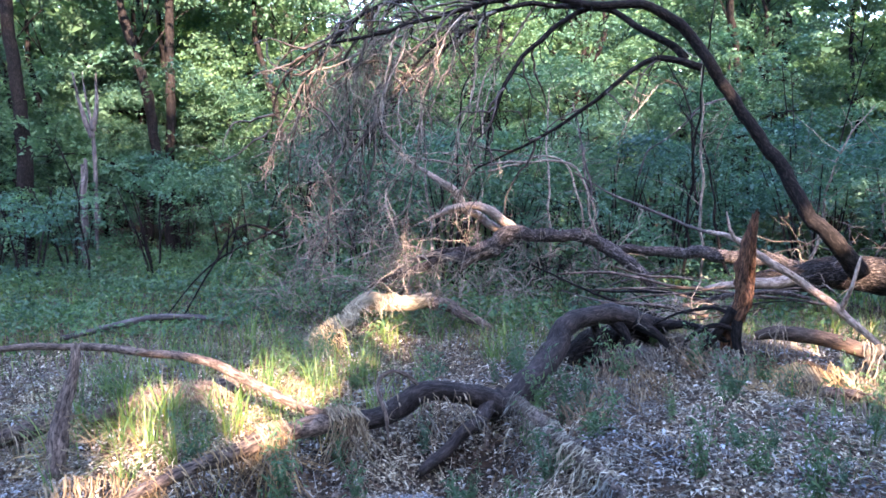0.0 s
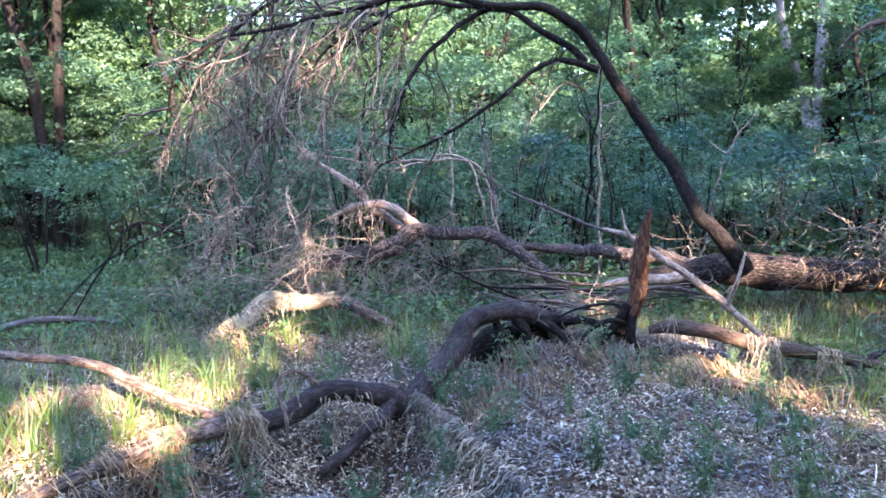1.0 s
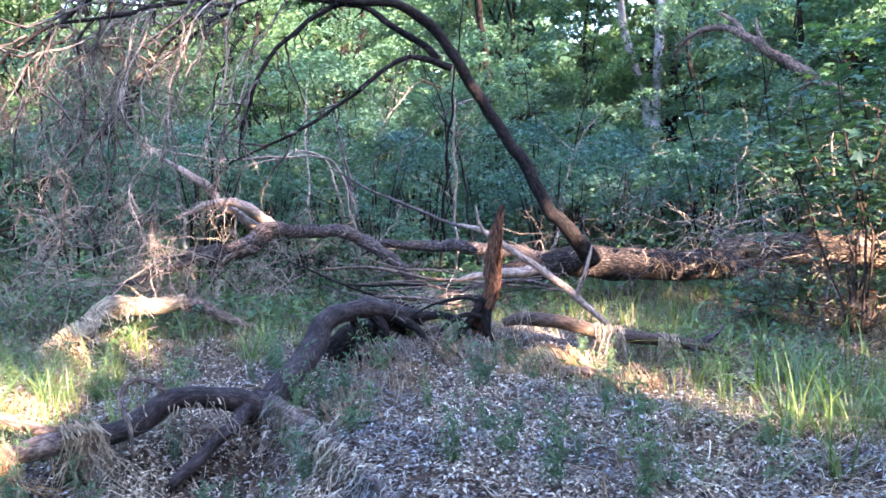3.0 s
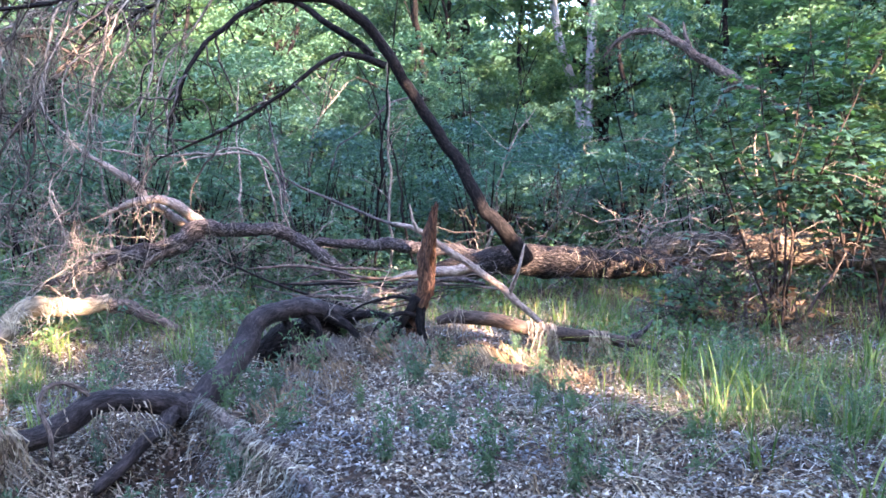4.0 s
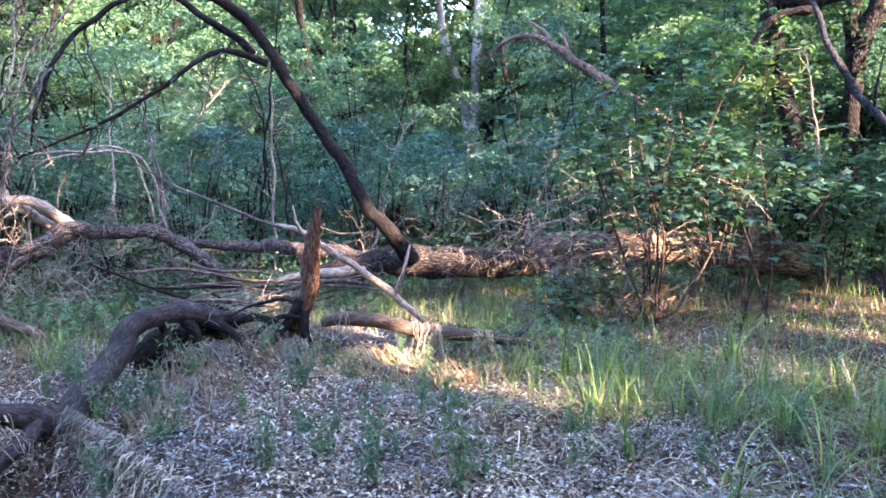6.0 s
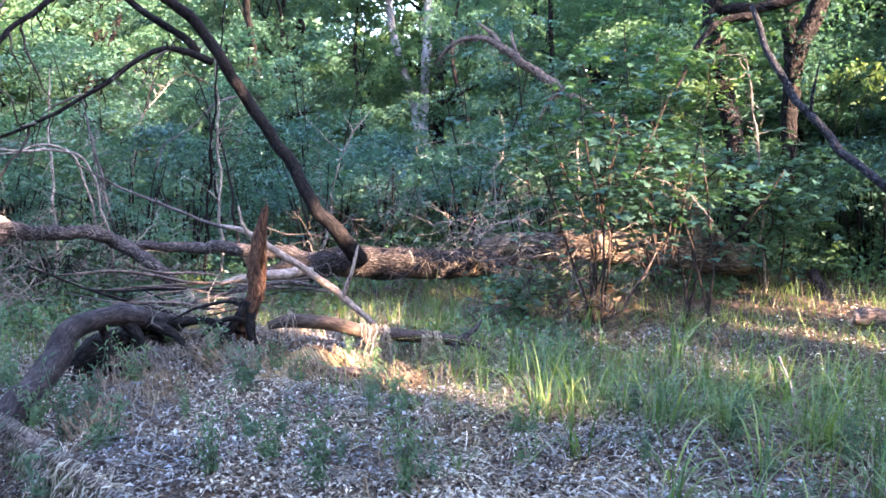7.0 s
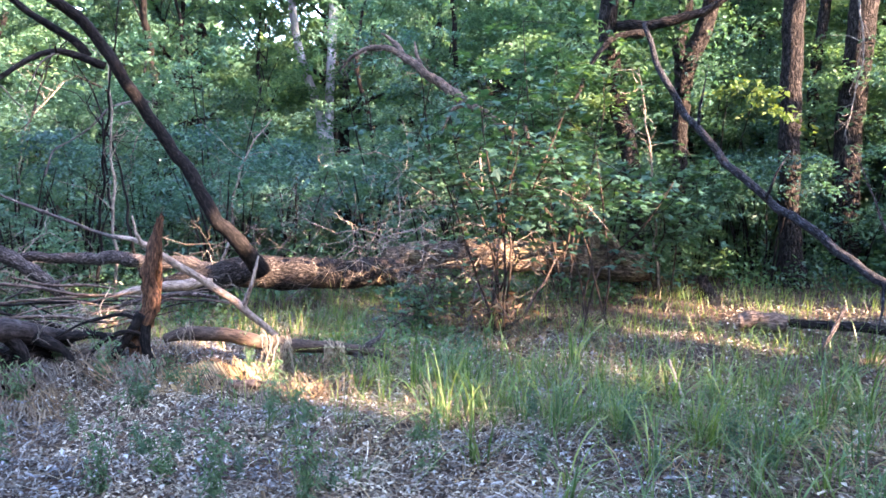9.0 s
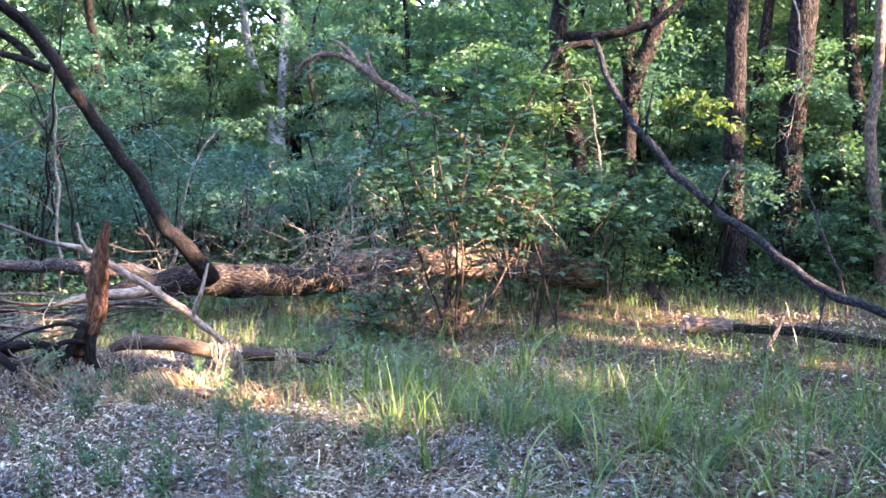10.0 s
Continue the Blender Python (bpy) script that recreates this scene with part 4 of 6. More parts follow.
oaks = [
    ([(8.66, 6.27, -0.1, 0.168), (8.64, 6.29, 0.35, 0.130), (8.63, 6.31, 1.02, 0.121), (8.55, 6.41, 1.9, 0.114), (8.47, 6.52, 2.34, 0.124), (8.4, 6.61, 2.92, 0.126), (8.37, 6.64, 3.35, 0.116), (8.41, 6.59, 4.6, 0.105), (8.3, 6.6, 7.5, 0.076), (8.4, 6.5, 10, 0.017)], "oak with dark bark among maple leaves", BARK_DARK),
    ([(10.12, 6.63, -0.1, 0.151), (10.12, 6.63, 0.2, 0.109), (10.11, 6.64, 0.8, 0.101), (10.1, 6.66, 1.63, 0.101), (10.1, 6.66, 2.45, 0.118), (10.13, 6.61, 3.02, 0.134), (10.23, 6.46, 3.42, 0.126), (10.28, 6.38, 3.89, 0.113), (10.28, 6.38, 5.0, 0.092), (10.5, 6.4, 8.5, 0.017)], "twisted oak with a knotted forked trunk", BARK_DARK),
    ([(10.3, 4.9, -0.15, 0.235), (10.27, 4.97, 0.2, 0.168), (10.24, 5.03, 0.59, 0.141), (10.22, 5.08, 1.27, 0.135), (10.2, 5.11, 2.39, 0.134), (10.19, 5.13, 3.49, 0.130), (10.18, 5.16, 5.5, 0.122), (10.2, 5.2, 9, 0.084), (10.2, 5.2, 13, 0.017)], "straight tall oak with furrowed bark", BARK_DARK),
    ([(12.1, 5.1, -0.15, 0.277), (12.08, 5.12, 0.24, 0.218), (12.06, 5.15, 1.0, 0.189), (12.06, 5.17, 2.1, 0.185), (12.08, 5.12, 3.17, 0.192), (12.09, 5.08, 4.15, 0.186), (12.1, 5.07, 6, 0.168), (12.2, 5.0, 10, 0.109), (12.2, 5, 14, 0.017)], "thick tall oak with furrowed bark", BARK_DARK),
    ([(12.9, 6.0, -0.15, 0.143), (12.9, 6.02, 0.2, 0.101), (12.86, 6.1, 1.69, 0.092), (12.86, 6.1, 3.05, 0.088), (12.9, 6.0, 4.37, 0.084), (12.9, 6.0, 6.5, 0.076), (12.9, 6.0, 12, 0.017)], "slim oak in shade behind a thicker one", BARK_DARK),
    ([(13.45, 4.3, -0.15, 0.168), (13.43, 4.38, 0.49, 0.118), (13.39, 4.5, 1.45, 0.109), (13.33, 4.68, 2.58, 0.101), (13.26, 4.85, 3.79, 0.101), (13.22, 4.97, 6.0, 0.084), (13.2, 5, 12, 0.017)], "slim leaning oak at the edge of the glade", BARK_DARK),
    ([(11.6, 3.6, -0.1, 0.118), (11.57, 3.64, 0.41, 0.084), (11.52, 3.79, 1.46, 0.077), (11.49, 3.86, 2.2, 0.071), (11.51, 3.82, 3.01, 0.064), (11.5, 3.84, 5.0, 0.050), (11.5, 3.8, 8, 0.008)], "thin crooked tree with ragged pale bark", WOOD_BROWN),
    ([(-6.56, 12.37, -0.15, 0.2), (-6.55, 12.37, 0.14, 0.14), (-6.46, 12.42, 1.64, 0.12), (-6.48, 12.41, 2.94, 0.1), (-6.54, 12.38, 4.2, 0.09), (-6.46, 12.42, 7, 0.07), (-6.4, 12.4, 11, 0.02)], "dark slender tree trunk in deep shade", BARK_ARCH),
    ([(-4.84, 14.2, -0.15, 0.108), (-4.84, 14.2, 1.29, 0.077), (-4.75, 14.23, 2.58, 0.084), (-4.72, 14.24, 3.57, 0.078), (-4.67, 14.26, 4.54, 0.071), (-4.54, 14.3, 7, 0.058), (-4.5, 14.3, 11, 0.014)], "dark tree trunk among bright leaves", BARK_ARCH),
    ([(-4.6, 13.73, -0.15, 0.108), (-4.73, 13.71, 0.42, 0.082), (-4.93, 13.64, 2.74, 0.079), (-5.1, 13.57, 3.67, 0.068), (-5.25, 13.52, 4.4, 0.055), (-5.36, 13.47, 6, 0.043), (-5.4, 13.4, 9, 0.014)], "leaning dark trunk among bright leaves", BARK_ARCH),
    ([(-5.4, 12.37, -0.1, 0.035), (-5.4, 12.37, 0.56, 0.026), (-5.37, 12.39, 1.35, 0.032), (-5.36, 12.39, 2.13, 0.028), (-5.42, 12.37, 2.7, 0.018), (-5.45, 12.35, 3.1, 0.006)], "thin dead grey tree with broken forks", BIRCH),
    ([(10.6, 17.1, -0.3, 0.16), (10.46, 17.15, 2.37, 0.114), (10.34, 17.22, 3.06, 0.11), (10.04, 17.4, 4.15, 0.1), (9.86, 17.5, 5.36, 0.087), (9.75, 17.56, 8, 0.06), (9.7, 17.6, 11, 0.02)], "pale grey tree leaning deep in the wood", BIRCH_FAR),
    ([(10.6, 17.06, -0.3, 0.16), (10.61, 17.06, 2.37, 0.114), (10.65, 17.04, 3.75, 0.112), (10.72, 17.0, 5.38, 0.11), (10.8, 16.94, 8, 0.085), (10.8, 16.9, 12, 0.02)], "pale grey straight tree deep in the wood", BIRCH_FAR),
]
made = []
for k, (rows, label, m) in enumerate(oaks):
    made.append(standing("tree", label, rows, 100 + k, m))
part("limb", limb([(10.11, 6.64, 2.7, 0.12), (10.06, 6.71, 3.26, 0.11), (10.09, 6.67, 3.74, 0.1), (10.03, 6.76, 4.6, 0.085), (9.8, 6.9, 7, 0.02)], 121, 12), BARK_DARK, made[1])
part("limb", limb([(8.41, 6.6, 3.15, 0.052), (8.33, 6.04, 3.15, 0.043), (8.02, 6.28, 3.09, 0.037), (7.72, 6.33, 2.76, 0.027), (7.42, 6.37, 2.26, 0.022), (7.07, 6.45, 1.88, 0.019), (6.7, 6.55, 1.67, 0.010)], 122, 10), BARK_DARK, made[0])
part("limb", limb([(8.4, 6.5, 3.3, 0.068), (8.65, 5.9, 3.32, 0.062), (8.95, 5.49, 3.5, 0.050), (9.4, 5.0, 4.1, 0.019)], 123, 10), BARK_DARK, made[0])
part("fork", limb([(-5.36, 12.39, 2.2, 0.05), (-5.28, 12.4, 2.6, 0.035), (-5.25, 12.4, 3.1, 0.01)], 124, 8), BIRCH, made[10])
part("fork", limb([(-5.37, 12.39, 2.1, 0.05), (-5.5, 12.38, 2.5, 0.035), (-5.6, 12.36, 3.1, 0.01)], 125, 8), BIRCH, made[10])
snag = thing("snag", "short grey barkless snag among undergrowth", "stump")
part("trunk", limb([(-5.37, 11.84, -0.1, 0.060), (-5.36, 11.84, 0.43, 0.050), (-5.34, 11.85, 0.94, 0.050), (-5.3, 11.87, 1.69, 0.050)], 126, 12, 0.05, 0.1, 0.3, jag=0.1), BIRCH, snag)
dead = thing("dead_tree", "bleached dead tree leaning over with a hooked broken top", "tree")
DEAD = [(7.62, 5.72, 0.5, 0.064), (7.48, 6.07, 0.99, 0.060), (7.32, 6.48, 1.44, 0.056), (7.15, 6.81, 1.75, 0.053), (6.97, 7.13, 2.03, 0.054), (6.72, 7.49, 2.32, 0.058), (6.51, 7.79, 2.56, 0.059), (6.3, 8.09, 2.83, 0.050), (6.13, 8.46, 3.02, 0.037), (5.97, 8.81, 2.94, 0.027), (5.9, 9.09, 2.76, 0.011)]
part("trunk", limb(DEAD, 127, 14, 0.03, 0.2, 0.35), WOOD_BROWN, dead, "bleached rugged leaning trunk")
for k, c in enumerate(([(6.3, 8.09, 2.83, 0.045), (6.22, 8.36, 3.1, 0.028), (6.16, 8.5, 3.2, 0.01)], [(6.4, 7.95, 2.7, 0.04), (6.42, 8.1, 2.94, 0.022), (6.46, 8.2, 3.1, 0.006)], [(6.72, 7.49, 2.32, 0.04), (6.58, 7.6, 2.16, 0.022), (6.5, 7.7, 1.92, 0.006)], [(7.15, 6.81, 1.75, 0.04), (7.3, 7.0, 2.0, 0.024), (7.4, 7.1, 2.3, 0.008)])):
    part("fork", limb(c, 128 + k, 8, 0.03, 0.25, 0.9), WOOD_BROWN, dead)
g = np.random.default_rng(129)
S, T = along([DEAD[4:]], 90, g, 0.0)
Pd, Rd = twigs(S, g.normal(0, 0.8, (90, 3)) + [0, 0, -0.25], 0.34, 0.006, g, 0.6, 8, 0.55, 4)
tagged(part("twig_spray", tubes(Pd, Rd, 4), WOOD_BROWN, dead), kind="stuff")

# ---- wood behind: shrubs and trees, built once and repeated ----
def copies(protos, places, group):
    for k, (x, y, s, a) in enumerate(places):
        o = protos[k % len(protos)]
        o.scale = (s, s, s)
        c = copy_thing(o, Matrix.Translation((x, y, float(height(x, y)) - 0.02)) @ Matrix.Rotation(a, 4, "Z"))
        tagged(c, group=group)
    for o in protos:
        for ch in list(o.children):
            bpy.data.objects.remove(ch)
        bpy.data.objects.remove(o)


def spread(az0, az1, d0, d1, n, seed, s0=0.8, s1=1.25, gap=0.8):
    g = np.random.default_rng(seed)
    out = []
    for _ in range(n * 30):
        if len(out) == n:
            break
        x, y = polar(g.uniform(az0, az1), math.sqrt(g.uniform(d0 ** 2, d1 ** 2)))
        if all((x - p[0]) ** 2 + (y - p[1]) ** 2 > gap ** 2 for p in out):
            out.append((x, y, g.uniform(s0, s1), g.uniform(0, 6.283)))
    return out


def clear(places, az0, az1, d0, d1):
    """Keeps a view open between two distances."""
    return [p for p in places if not (az0 < math.degrees(math.atan2(p[0], p[1])) < az1 and d0 < math.hypot(p[0], p[1]) < d1)]


low_shrubs = [shrub("shrub", "leafy green shrub in the undergrowth", 200 + k, 1.5, 0.85, 34, 200, 0.06, LEAF_A) for k in range(3)]
tall_shrubs = [shrub("tall_shrub", "tall dense green shrub at the wood's edge", 210 + k, 3.0, 1.15, 52, 200, 0.066, (LEAF_A, LEAF_B)[k % 2], 3) for k in range(3)]
young = [tree("young_tree", "young broadleaf tree with light green leaves", 220 + k, 6.5, 0.07, 1.2, 1.5, 72, 190, 0.085, (LEAF_B, LEAF_A, LEAF_B)[k], BARK_ARCH) for k in range(3)]
grown = [tree("broadleaf_tree", "tall broadleaf tree with a full green crown", 230 + k, 13.0, 0.16, 3.0, 2.6, 100, 110, 0.18, (LEAF_B, LEAF_A)[k % 2], BARK_DARK) for k in range(3)]

copies(low_shrubs, spread(-32, -10, 11.5, 15, 14, 1) + spread(-9, 26, 9.3, 13, 32, 2, gap=0.6) + spread(26, 54, 10.0, 14, 30, 3, gap=0.6) + spread(52, 80, 13, 18, 14, 4) + spread(50, 82, 11.8, 15, 18, 25, gap=0.7) + spread(50, 66, 11.2, 14.5, 14, 26, gap=0.6), "undergrowth shrubs")
copies(tall_shrubs, spread(-13, 30, 11, 15, 11, 5, gap=1.2) + clear(spread(28, 52, 11.5, 16, 11, 6, gap=1.2), 28, 34, 12, 20) + spread(-45, -12, 14.5, 19, 12, 7, gap=1.2) + spread(52, 85, 14, 20, 20, 8, gap=1.1) + spread(51, 84, 12.8, 16, 16, 24, gap=1.0), "tall shrubs")
def thinned(places, az0, az1, d0):
    """Leaves a glimpse of the sky open."""
    return [p for p in places if not (az0 < math.degrees(math.atan2(p[0], p[1])) < az1 and math.hypot(p[0], p[1]) > d0)]


copies(young, clear(thinned(spread(-45, 85, 15, 23, 46, 9, gap=1.7), 33.5, 36.5, 17) + spread(50, 88, 14, 22, 20, 19, gap=1.5) + spread(-45, -10, 15, 22, 10, 20, gap=1.5), 28, 33.5, 12, 20.5), "young trees")
copies(grown, thinned(spread(-60, 100, 20, 32, 40, 10, 0.8, 1.2, gap=2.6), 33.5, 37, 17) + spread(100, 310, 38, 46, 16, 11, gap=4) + spread(48, 90, 22, 30, 6, 21, gap=2.2) + spread(-50, -8, 20, 30, 8, 22, gap=2.2), "tall trees")

# far wood that closes the view all round
g = np.random.default_rng(240)
n = 140000
fa, fd = g.uniform(0, 360, n), g.uniform(36, 50, n)
fx, fy = polar(fa, fd)
fz = g.uniform(0, 1, n) ** 1.1 * (11 + 3 * np.sin(np.radians(fa) * 9) + 2 * np.sin(np.radians(fa) * 23))
far = mk("far_woods", *leaves(np.stack([fx, fy, fz], 1), 0.8, 0.4, 0.25, g, 0.85), LEAF_B, None, False)
tagged(far, "distant green wood seen between the trunks", "woods", kind="stuff")

# ---- unseen trees added behind the camera: crowns shade the glade, gaps let beams through ----
# x, y, z, radius of spots kept sunlit by leaving out crown leaves
BEAMS = [(-0.5, 6.75, 0.25, 0.4), (-1.3, 5.4, 0.0, 0.3), (-0.8, 5.5, 0.1, 0.2), (-0.95, 4.0, 0.1, -0.06), (-1.5, 3.4, 0.05, 0.2), (-1.75, 4.5, 0.1, 0.2), (2.3, 4.9, 0.14, 0.12), (2.3, 5.55, 0.8, 0.04), (2.7, 5.46, 0.47, 0.04), (2.8, 4.93, 0.15, 0.03), (2.1, 5.27, 0.95, 0.02), (2.09, 5.27, 0.7, 0.08), (-1.0, 6.9, 1.3, 0.0), (-0.5, 7.1, 1.0, -0.02), (-1.2, 6.6, 2.1, 0.0), (3.5, 6.1, 0.1, 0.25), (2.3, 5.95, 0.15, 0.12), (2.8, 8.5, 0.2, 0.3), (0.65, 6.9, 0.1, 0.12), (-1.0, 7.1, 0.9, 0.0), (-0.05, 7.4, 0.8, 0.0), (-0.9, 6.9, 1.6, -0.06), (-0.3, 7.0, 1.5, -0.08), (-1.4, 6.8, 1.5, -0.08), (5.9, 7.8, 0.8, 0.2),
         (0.35, 8.0, 1.05, 0.14), (-0.9, 6.6, 2.35, 0.05), (-0.4, 6.8, 2.5, -0.02), (-1.3, 6.5, 1.9, -0.05), (-0.4, 7.2, 0.7, -0.06), (5.15, 5.3, 1.5, 0.3), (-1.0, 6.6, 2.4, 0.05), (3.95, 7.0, 0.55, 0.15), (4.65, 6.95, 0.5, 0.3), (5.2, 6.9, 0.4, 0.45), (6.6, 7.0, 0.5, 0.5), (2.85, 6.95, 1.55, 0.05)]
BEAMS += [(11.5, 6.3, 0.6, 0.5), (12.5, 6.3, 1.4, 0.4), (6.0, 5.0, 0.0, 0.0), (5.3, 4.5, 0.0, -0.04), (6.6, 4.9, 0.0, 0.02), (5.0, 4.1, 0.0, -0.06), (6.4, 4.4, 0.0, -0.04), (4.2, 4.4, 0.0, -0.06), (2.4, 7.0, 2.3, 0.0), (6.2, 3.8, 0.0, 0.18), (7.4, 4.2, 0.1, 0.3), (6.9, 2.6, 0.0, 0.22), (8.6, 3.6, 0.1, 0.1), (8.0, 4.7, 0.1, 0.12), (8.2, 4.9, 0.2, 0.2), (10.2, 5.05, 1.3, 0.5), (10.2, 5.1, 2.9, 0.5), (12.0, 5.15, 1.6, 0.4), (10.1, 6.6, 3.2, 0.7), (8.5, 6.4, 1.4, 0.4),
          (5.25, 5.1, 0.35, 0.22), (5.6, 5.0, 1.4, 0.35), (6.2, 6.2, 2.4, 0.4), (8.4, 6.2, 3.0, 0.5), (-0.2, 6.9, 2.2, 0.02), (0.9, 8.1, 0.9, 0.12), (1.5, 8.2, 0.8, 0.1), (9.2, 3.6, 0.1, 0.3), (15, 7, 2.5, 1.0), (17, 5, 3.5, 1.2), (14, 9, 3, 1.0), (2.75, 4.3, 0.0, 0.18), (2.95, 4.0, 0.0, 0.1), (3.25, 3.75, 0.0, 0.08), (7.5, 6.6, 2.1, 0.5), (8.0, 10.3, 3.2, 0.5), (7.2, 6.1, 2.1, 0.12), (7.4, 6.0, 2.3, 0.12), (8.9, 4.8, 2.4, 0.12), (8.7, 5.1, 2.5, 0.12), (9.2, 4.7, 2.2, 0.12)]
BEAMS += [(-0.9, 6.9, 1.2, -0.05), (-0.4, 6.9, 1.9, 0.08), (-1.3, 6.8, 2.1, 0.08), (-0.3, 7.2, 0.75, 0.0), (0.1, 6.9, 2.4, 0.05), (-1.5, 6.7, 1.2, 0.0), (-1.5, 6.6, 1.9, 0.05), (-0.1, 7.5, 1.2, 0.0), (0.05, 7.9, 0.7, 0.1), (-4.5, 16, 4.5, 1.9), (-3.0, 17, 5.5, 1.6), (-6.0, 15, 3.5, 1.3), (-1.0, 16, 5.2, 1.4), (3.5, 14, 3.6, 0.5), (6.5, 15, 4.6, 0.7), (-1.2, 6.9, 0.75, 0.1), (3.1, 11.6, 2.5, 0.6), (-3.2, 14.7, 3.8, 0.90), (-2.0, 14.9, 4.0, 0.60), (-2.8, 11.2, 1.3, 0.25), (10.6, 6.0, 2.8, 0.30)]
g = np.random.default_rng(251)
for k in range(16):
    x, y = polar(g.uniform(44, 72), g.uniform(5.6, 9.5))
    BEAMS.append((float(x), float(y), 0.1, g.uniform(-0.05, 0.16)))
g = np.random.default_rng(250)
su = np.array(TO_SUN)
for k, (x, y, h) in enumerate([(-9, -7, 10), (-5, -10, 14), (-1.5, -7.5, 12), (2, -11, 15), (4.5, -7, 9.6), (7, -10, 12.5), (9.5, -6, 10.2), (12.5, -8, 11), (15.5, -5, 6.6), (0.5, -14, 16), (6, -15, 11.5), (-8, -14, 12), (12, -14, 10), (18, -9, 7.6)]):
    e = thing("shade_tree", "unseen broadleaf tree added behind the camera to cast shade", "tree", group="trees behind the glade")
    part("trunk", limb([(x, y, -0.2, 0.2), (x, y, 1.5, 0.13), (x + 0.2, y, h * 0.7, 0.07), (x, y, h + 2.0, 0.02)], 260 + k, 10, 0.2), BARK_DARK, e)
    h += 2.4 if -3 < x < 10 else 0.4
    n = 4300
    d = g.normal(0, 1, (n, 3))
    d /= np.linalg.norm(d, axis=1)[:, None]
    d *= (g.uniform(0, 1, n) ** 0.4)[:, None]
    P = np.array([x, y, h * 0.53]) + d * np.array([3.0, 2.2, h * 0.47])
    keep = np.ones(n, bool)
    for bx_, by_, bz_, br in BEAMS:
        v = P - np.array([bx_, by_, bz_])
        off = np.linalg.norm(v - (v @ su)[:, None] * su, axis=1)
        keep &= off > (br + 0.2) * g.uniform(0.5, 1.45, n)
    mk("crown", *leaves(P[keep], 0.42, 0.5, 0.25, g, 0.8), LEAF_A, e, False)


# ---- young maple in front of the mossy trunk ----
def sapling(name, label, base, tops, seed, sprays, per, size, spread_r):
    """Several thin stems from one foot, with level sprays of lobed leaves."""
    g = np.random.default_rng(seed)
    e = thing(name, label, "sapling")
    tw, pts = [], []
    for k, (x, y, z) in enumerate(tops):
        b = np.array([base[0], base[1], float(height(*base))]) + [g.normal(0, 0.08), g.normal(0, 0.08), -0.05]
        t = np.array([x, y, z])
        m1, m2 = b + (t - b) * 0.35 + [g.normal(0, 0.1), g.normal(0, 0.1), 0.1], b + (t - b) * 0.7 + [g.normal(0, 0.12), g.normal(0, 0.12), 0.05]
        c = [(*b, 0.013), (*m1, 0.010), (*m2, 0.008), (*t, 0.003)]
        part("stem", limb(c, seed + k, 7, 0.08, 0.1, 1.2), STEM, e)
        q = spline(c, 0.05)[:, :3]
        i = g.integers(int(len(q) * 0.5), len(q), sprays)
        d = g.normal(0, 1, (sprays, 3)) * [1, 1, 0.25]
        P, R = twigs(q[i], d, spread_r, 0.004, g, 0.25, 6, 0.2)
        tw.append(tubes(P, R))
        for s in range(2, 6):
            pts.append(np.repeat(P[:, s], per, 0) + g.normal(0, 1, (sprays * per, 3)) * [0.1, 0.1, 0.018])
    tagged(part("twig_spray", join(tw), BARK_ARCH, e), kind="stuff")
    mk("foliage", *lobed(np.concatenate(pts), size, g, 1.5), LEAF_M, e, False)
    return e


sapling("young_maple", "young maple with several thin stems and lobed leaves", (5.13, 5.2), [(4.62, 5.75, 1.85), (4.85, 5.6, 2.1), (5.05, 5.4, 2.3), (5.3, 5.1, 2.35), (5.65, 4.85, 2.1), (5.15, 4.95, 1.75), (5.5, 5.2, 1.7)], 300, 15, 2, 0.15, 0.62)
sapling("young_maple", "young maple with dark thin stems beside a larger one", (5.72, 4.6), [(5.35, 5.1, 1.4), (5.75, 4.6, 1.7), (6.15, 4.05, 1.4), (6.3, 4.6, 1.6), (5.75, 5.2, 1.9)], 320, 13, 2, 0.15, 0.55)
sapling("young_maple", "low young maple with drooping lobed leaves", (4.65, 5.55), [(4.4, 5.5, 0.35), (4.6, 5.5, 0.42), (4.8, 5.6, 0.4), (4.55, 5.75, 0.3)], 340, 12, 2, 0.11, 0.34)
sapling("young_maple", "tall young maple among the oaks", (6.9, 6.0), [(6.5, 6.3, 2.4), (6.9, 6.1, 2.9), (7.3, 5.8, 2.6), (6.2, 6.0, 2.0), (7.0, 5.6, 2.1), (6.7, 6.5, 3.2), (6.1, 6.6, 2.7)], 360, 18, 3, 0.15, 0.75)
sapling("young_maple", "young maple at the foot of an oak", (8.2, 5.6), [(8.0, 5.8, 1.5), (8.3, 5.5, 1.7), (8.6, 5.4, 1.4), (7.9, 5.4, 1.1)], 380, 17, 3, 0.14, 0.55)
sapling("young_maple", "light young maple in front of the thick oaks", (10.9, 3.9), [(10.7, 4.0, 1.0), (11.0, 3.8, 1.3), (11.2, 3.6, 1.1)], 400, 15, 3, 0.14, 0.5)

g = np.random.default_rng(30)
crown_for(made[0], [(7.0 + 2.6 * g.random(), 5.9 + 1.6 * g.random(), 2.2 + 2.6 * g.random(), 0.3 + 0.3 * g.random()) for _ in range(26)], 31, 130, 0.12, LEAF_M)
# clumps at five beam spots, in the leaf colour lightened for sun
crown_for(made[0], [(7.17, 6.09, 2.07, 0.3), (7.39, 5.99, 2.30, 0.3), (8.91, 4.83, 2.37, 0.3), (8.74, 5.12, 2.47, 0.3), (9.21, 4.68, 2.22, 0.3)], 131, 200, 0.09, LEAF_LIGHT)
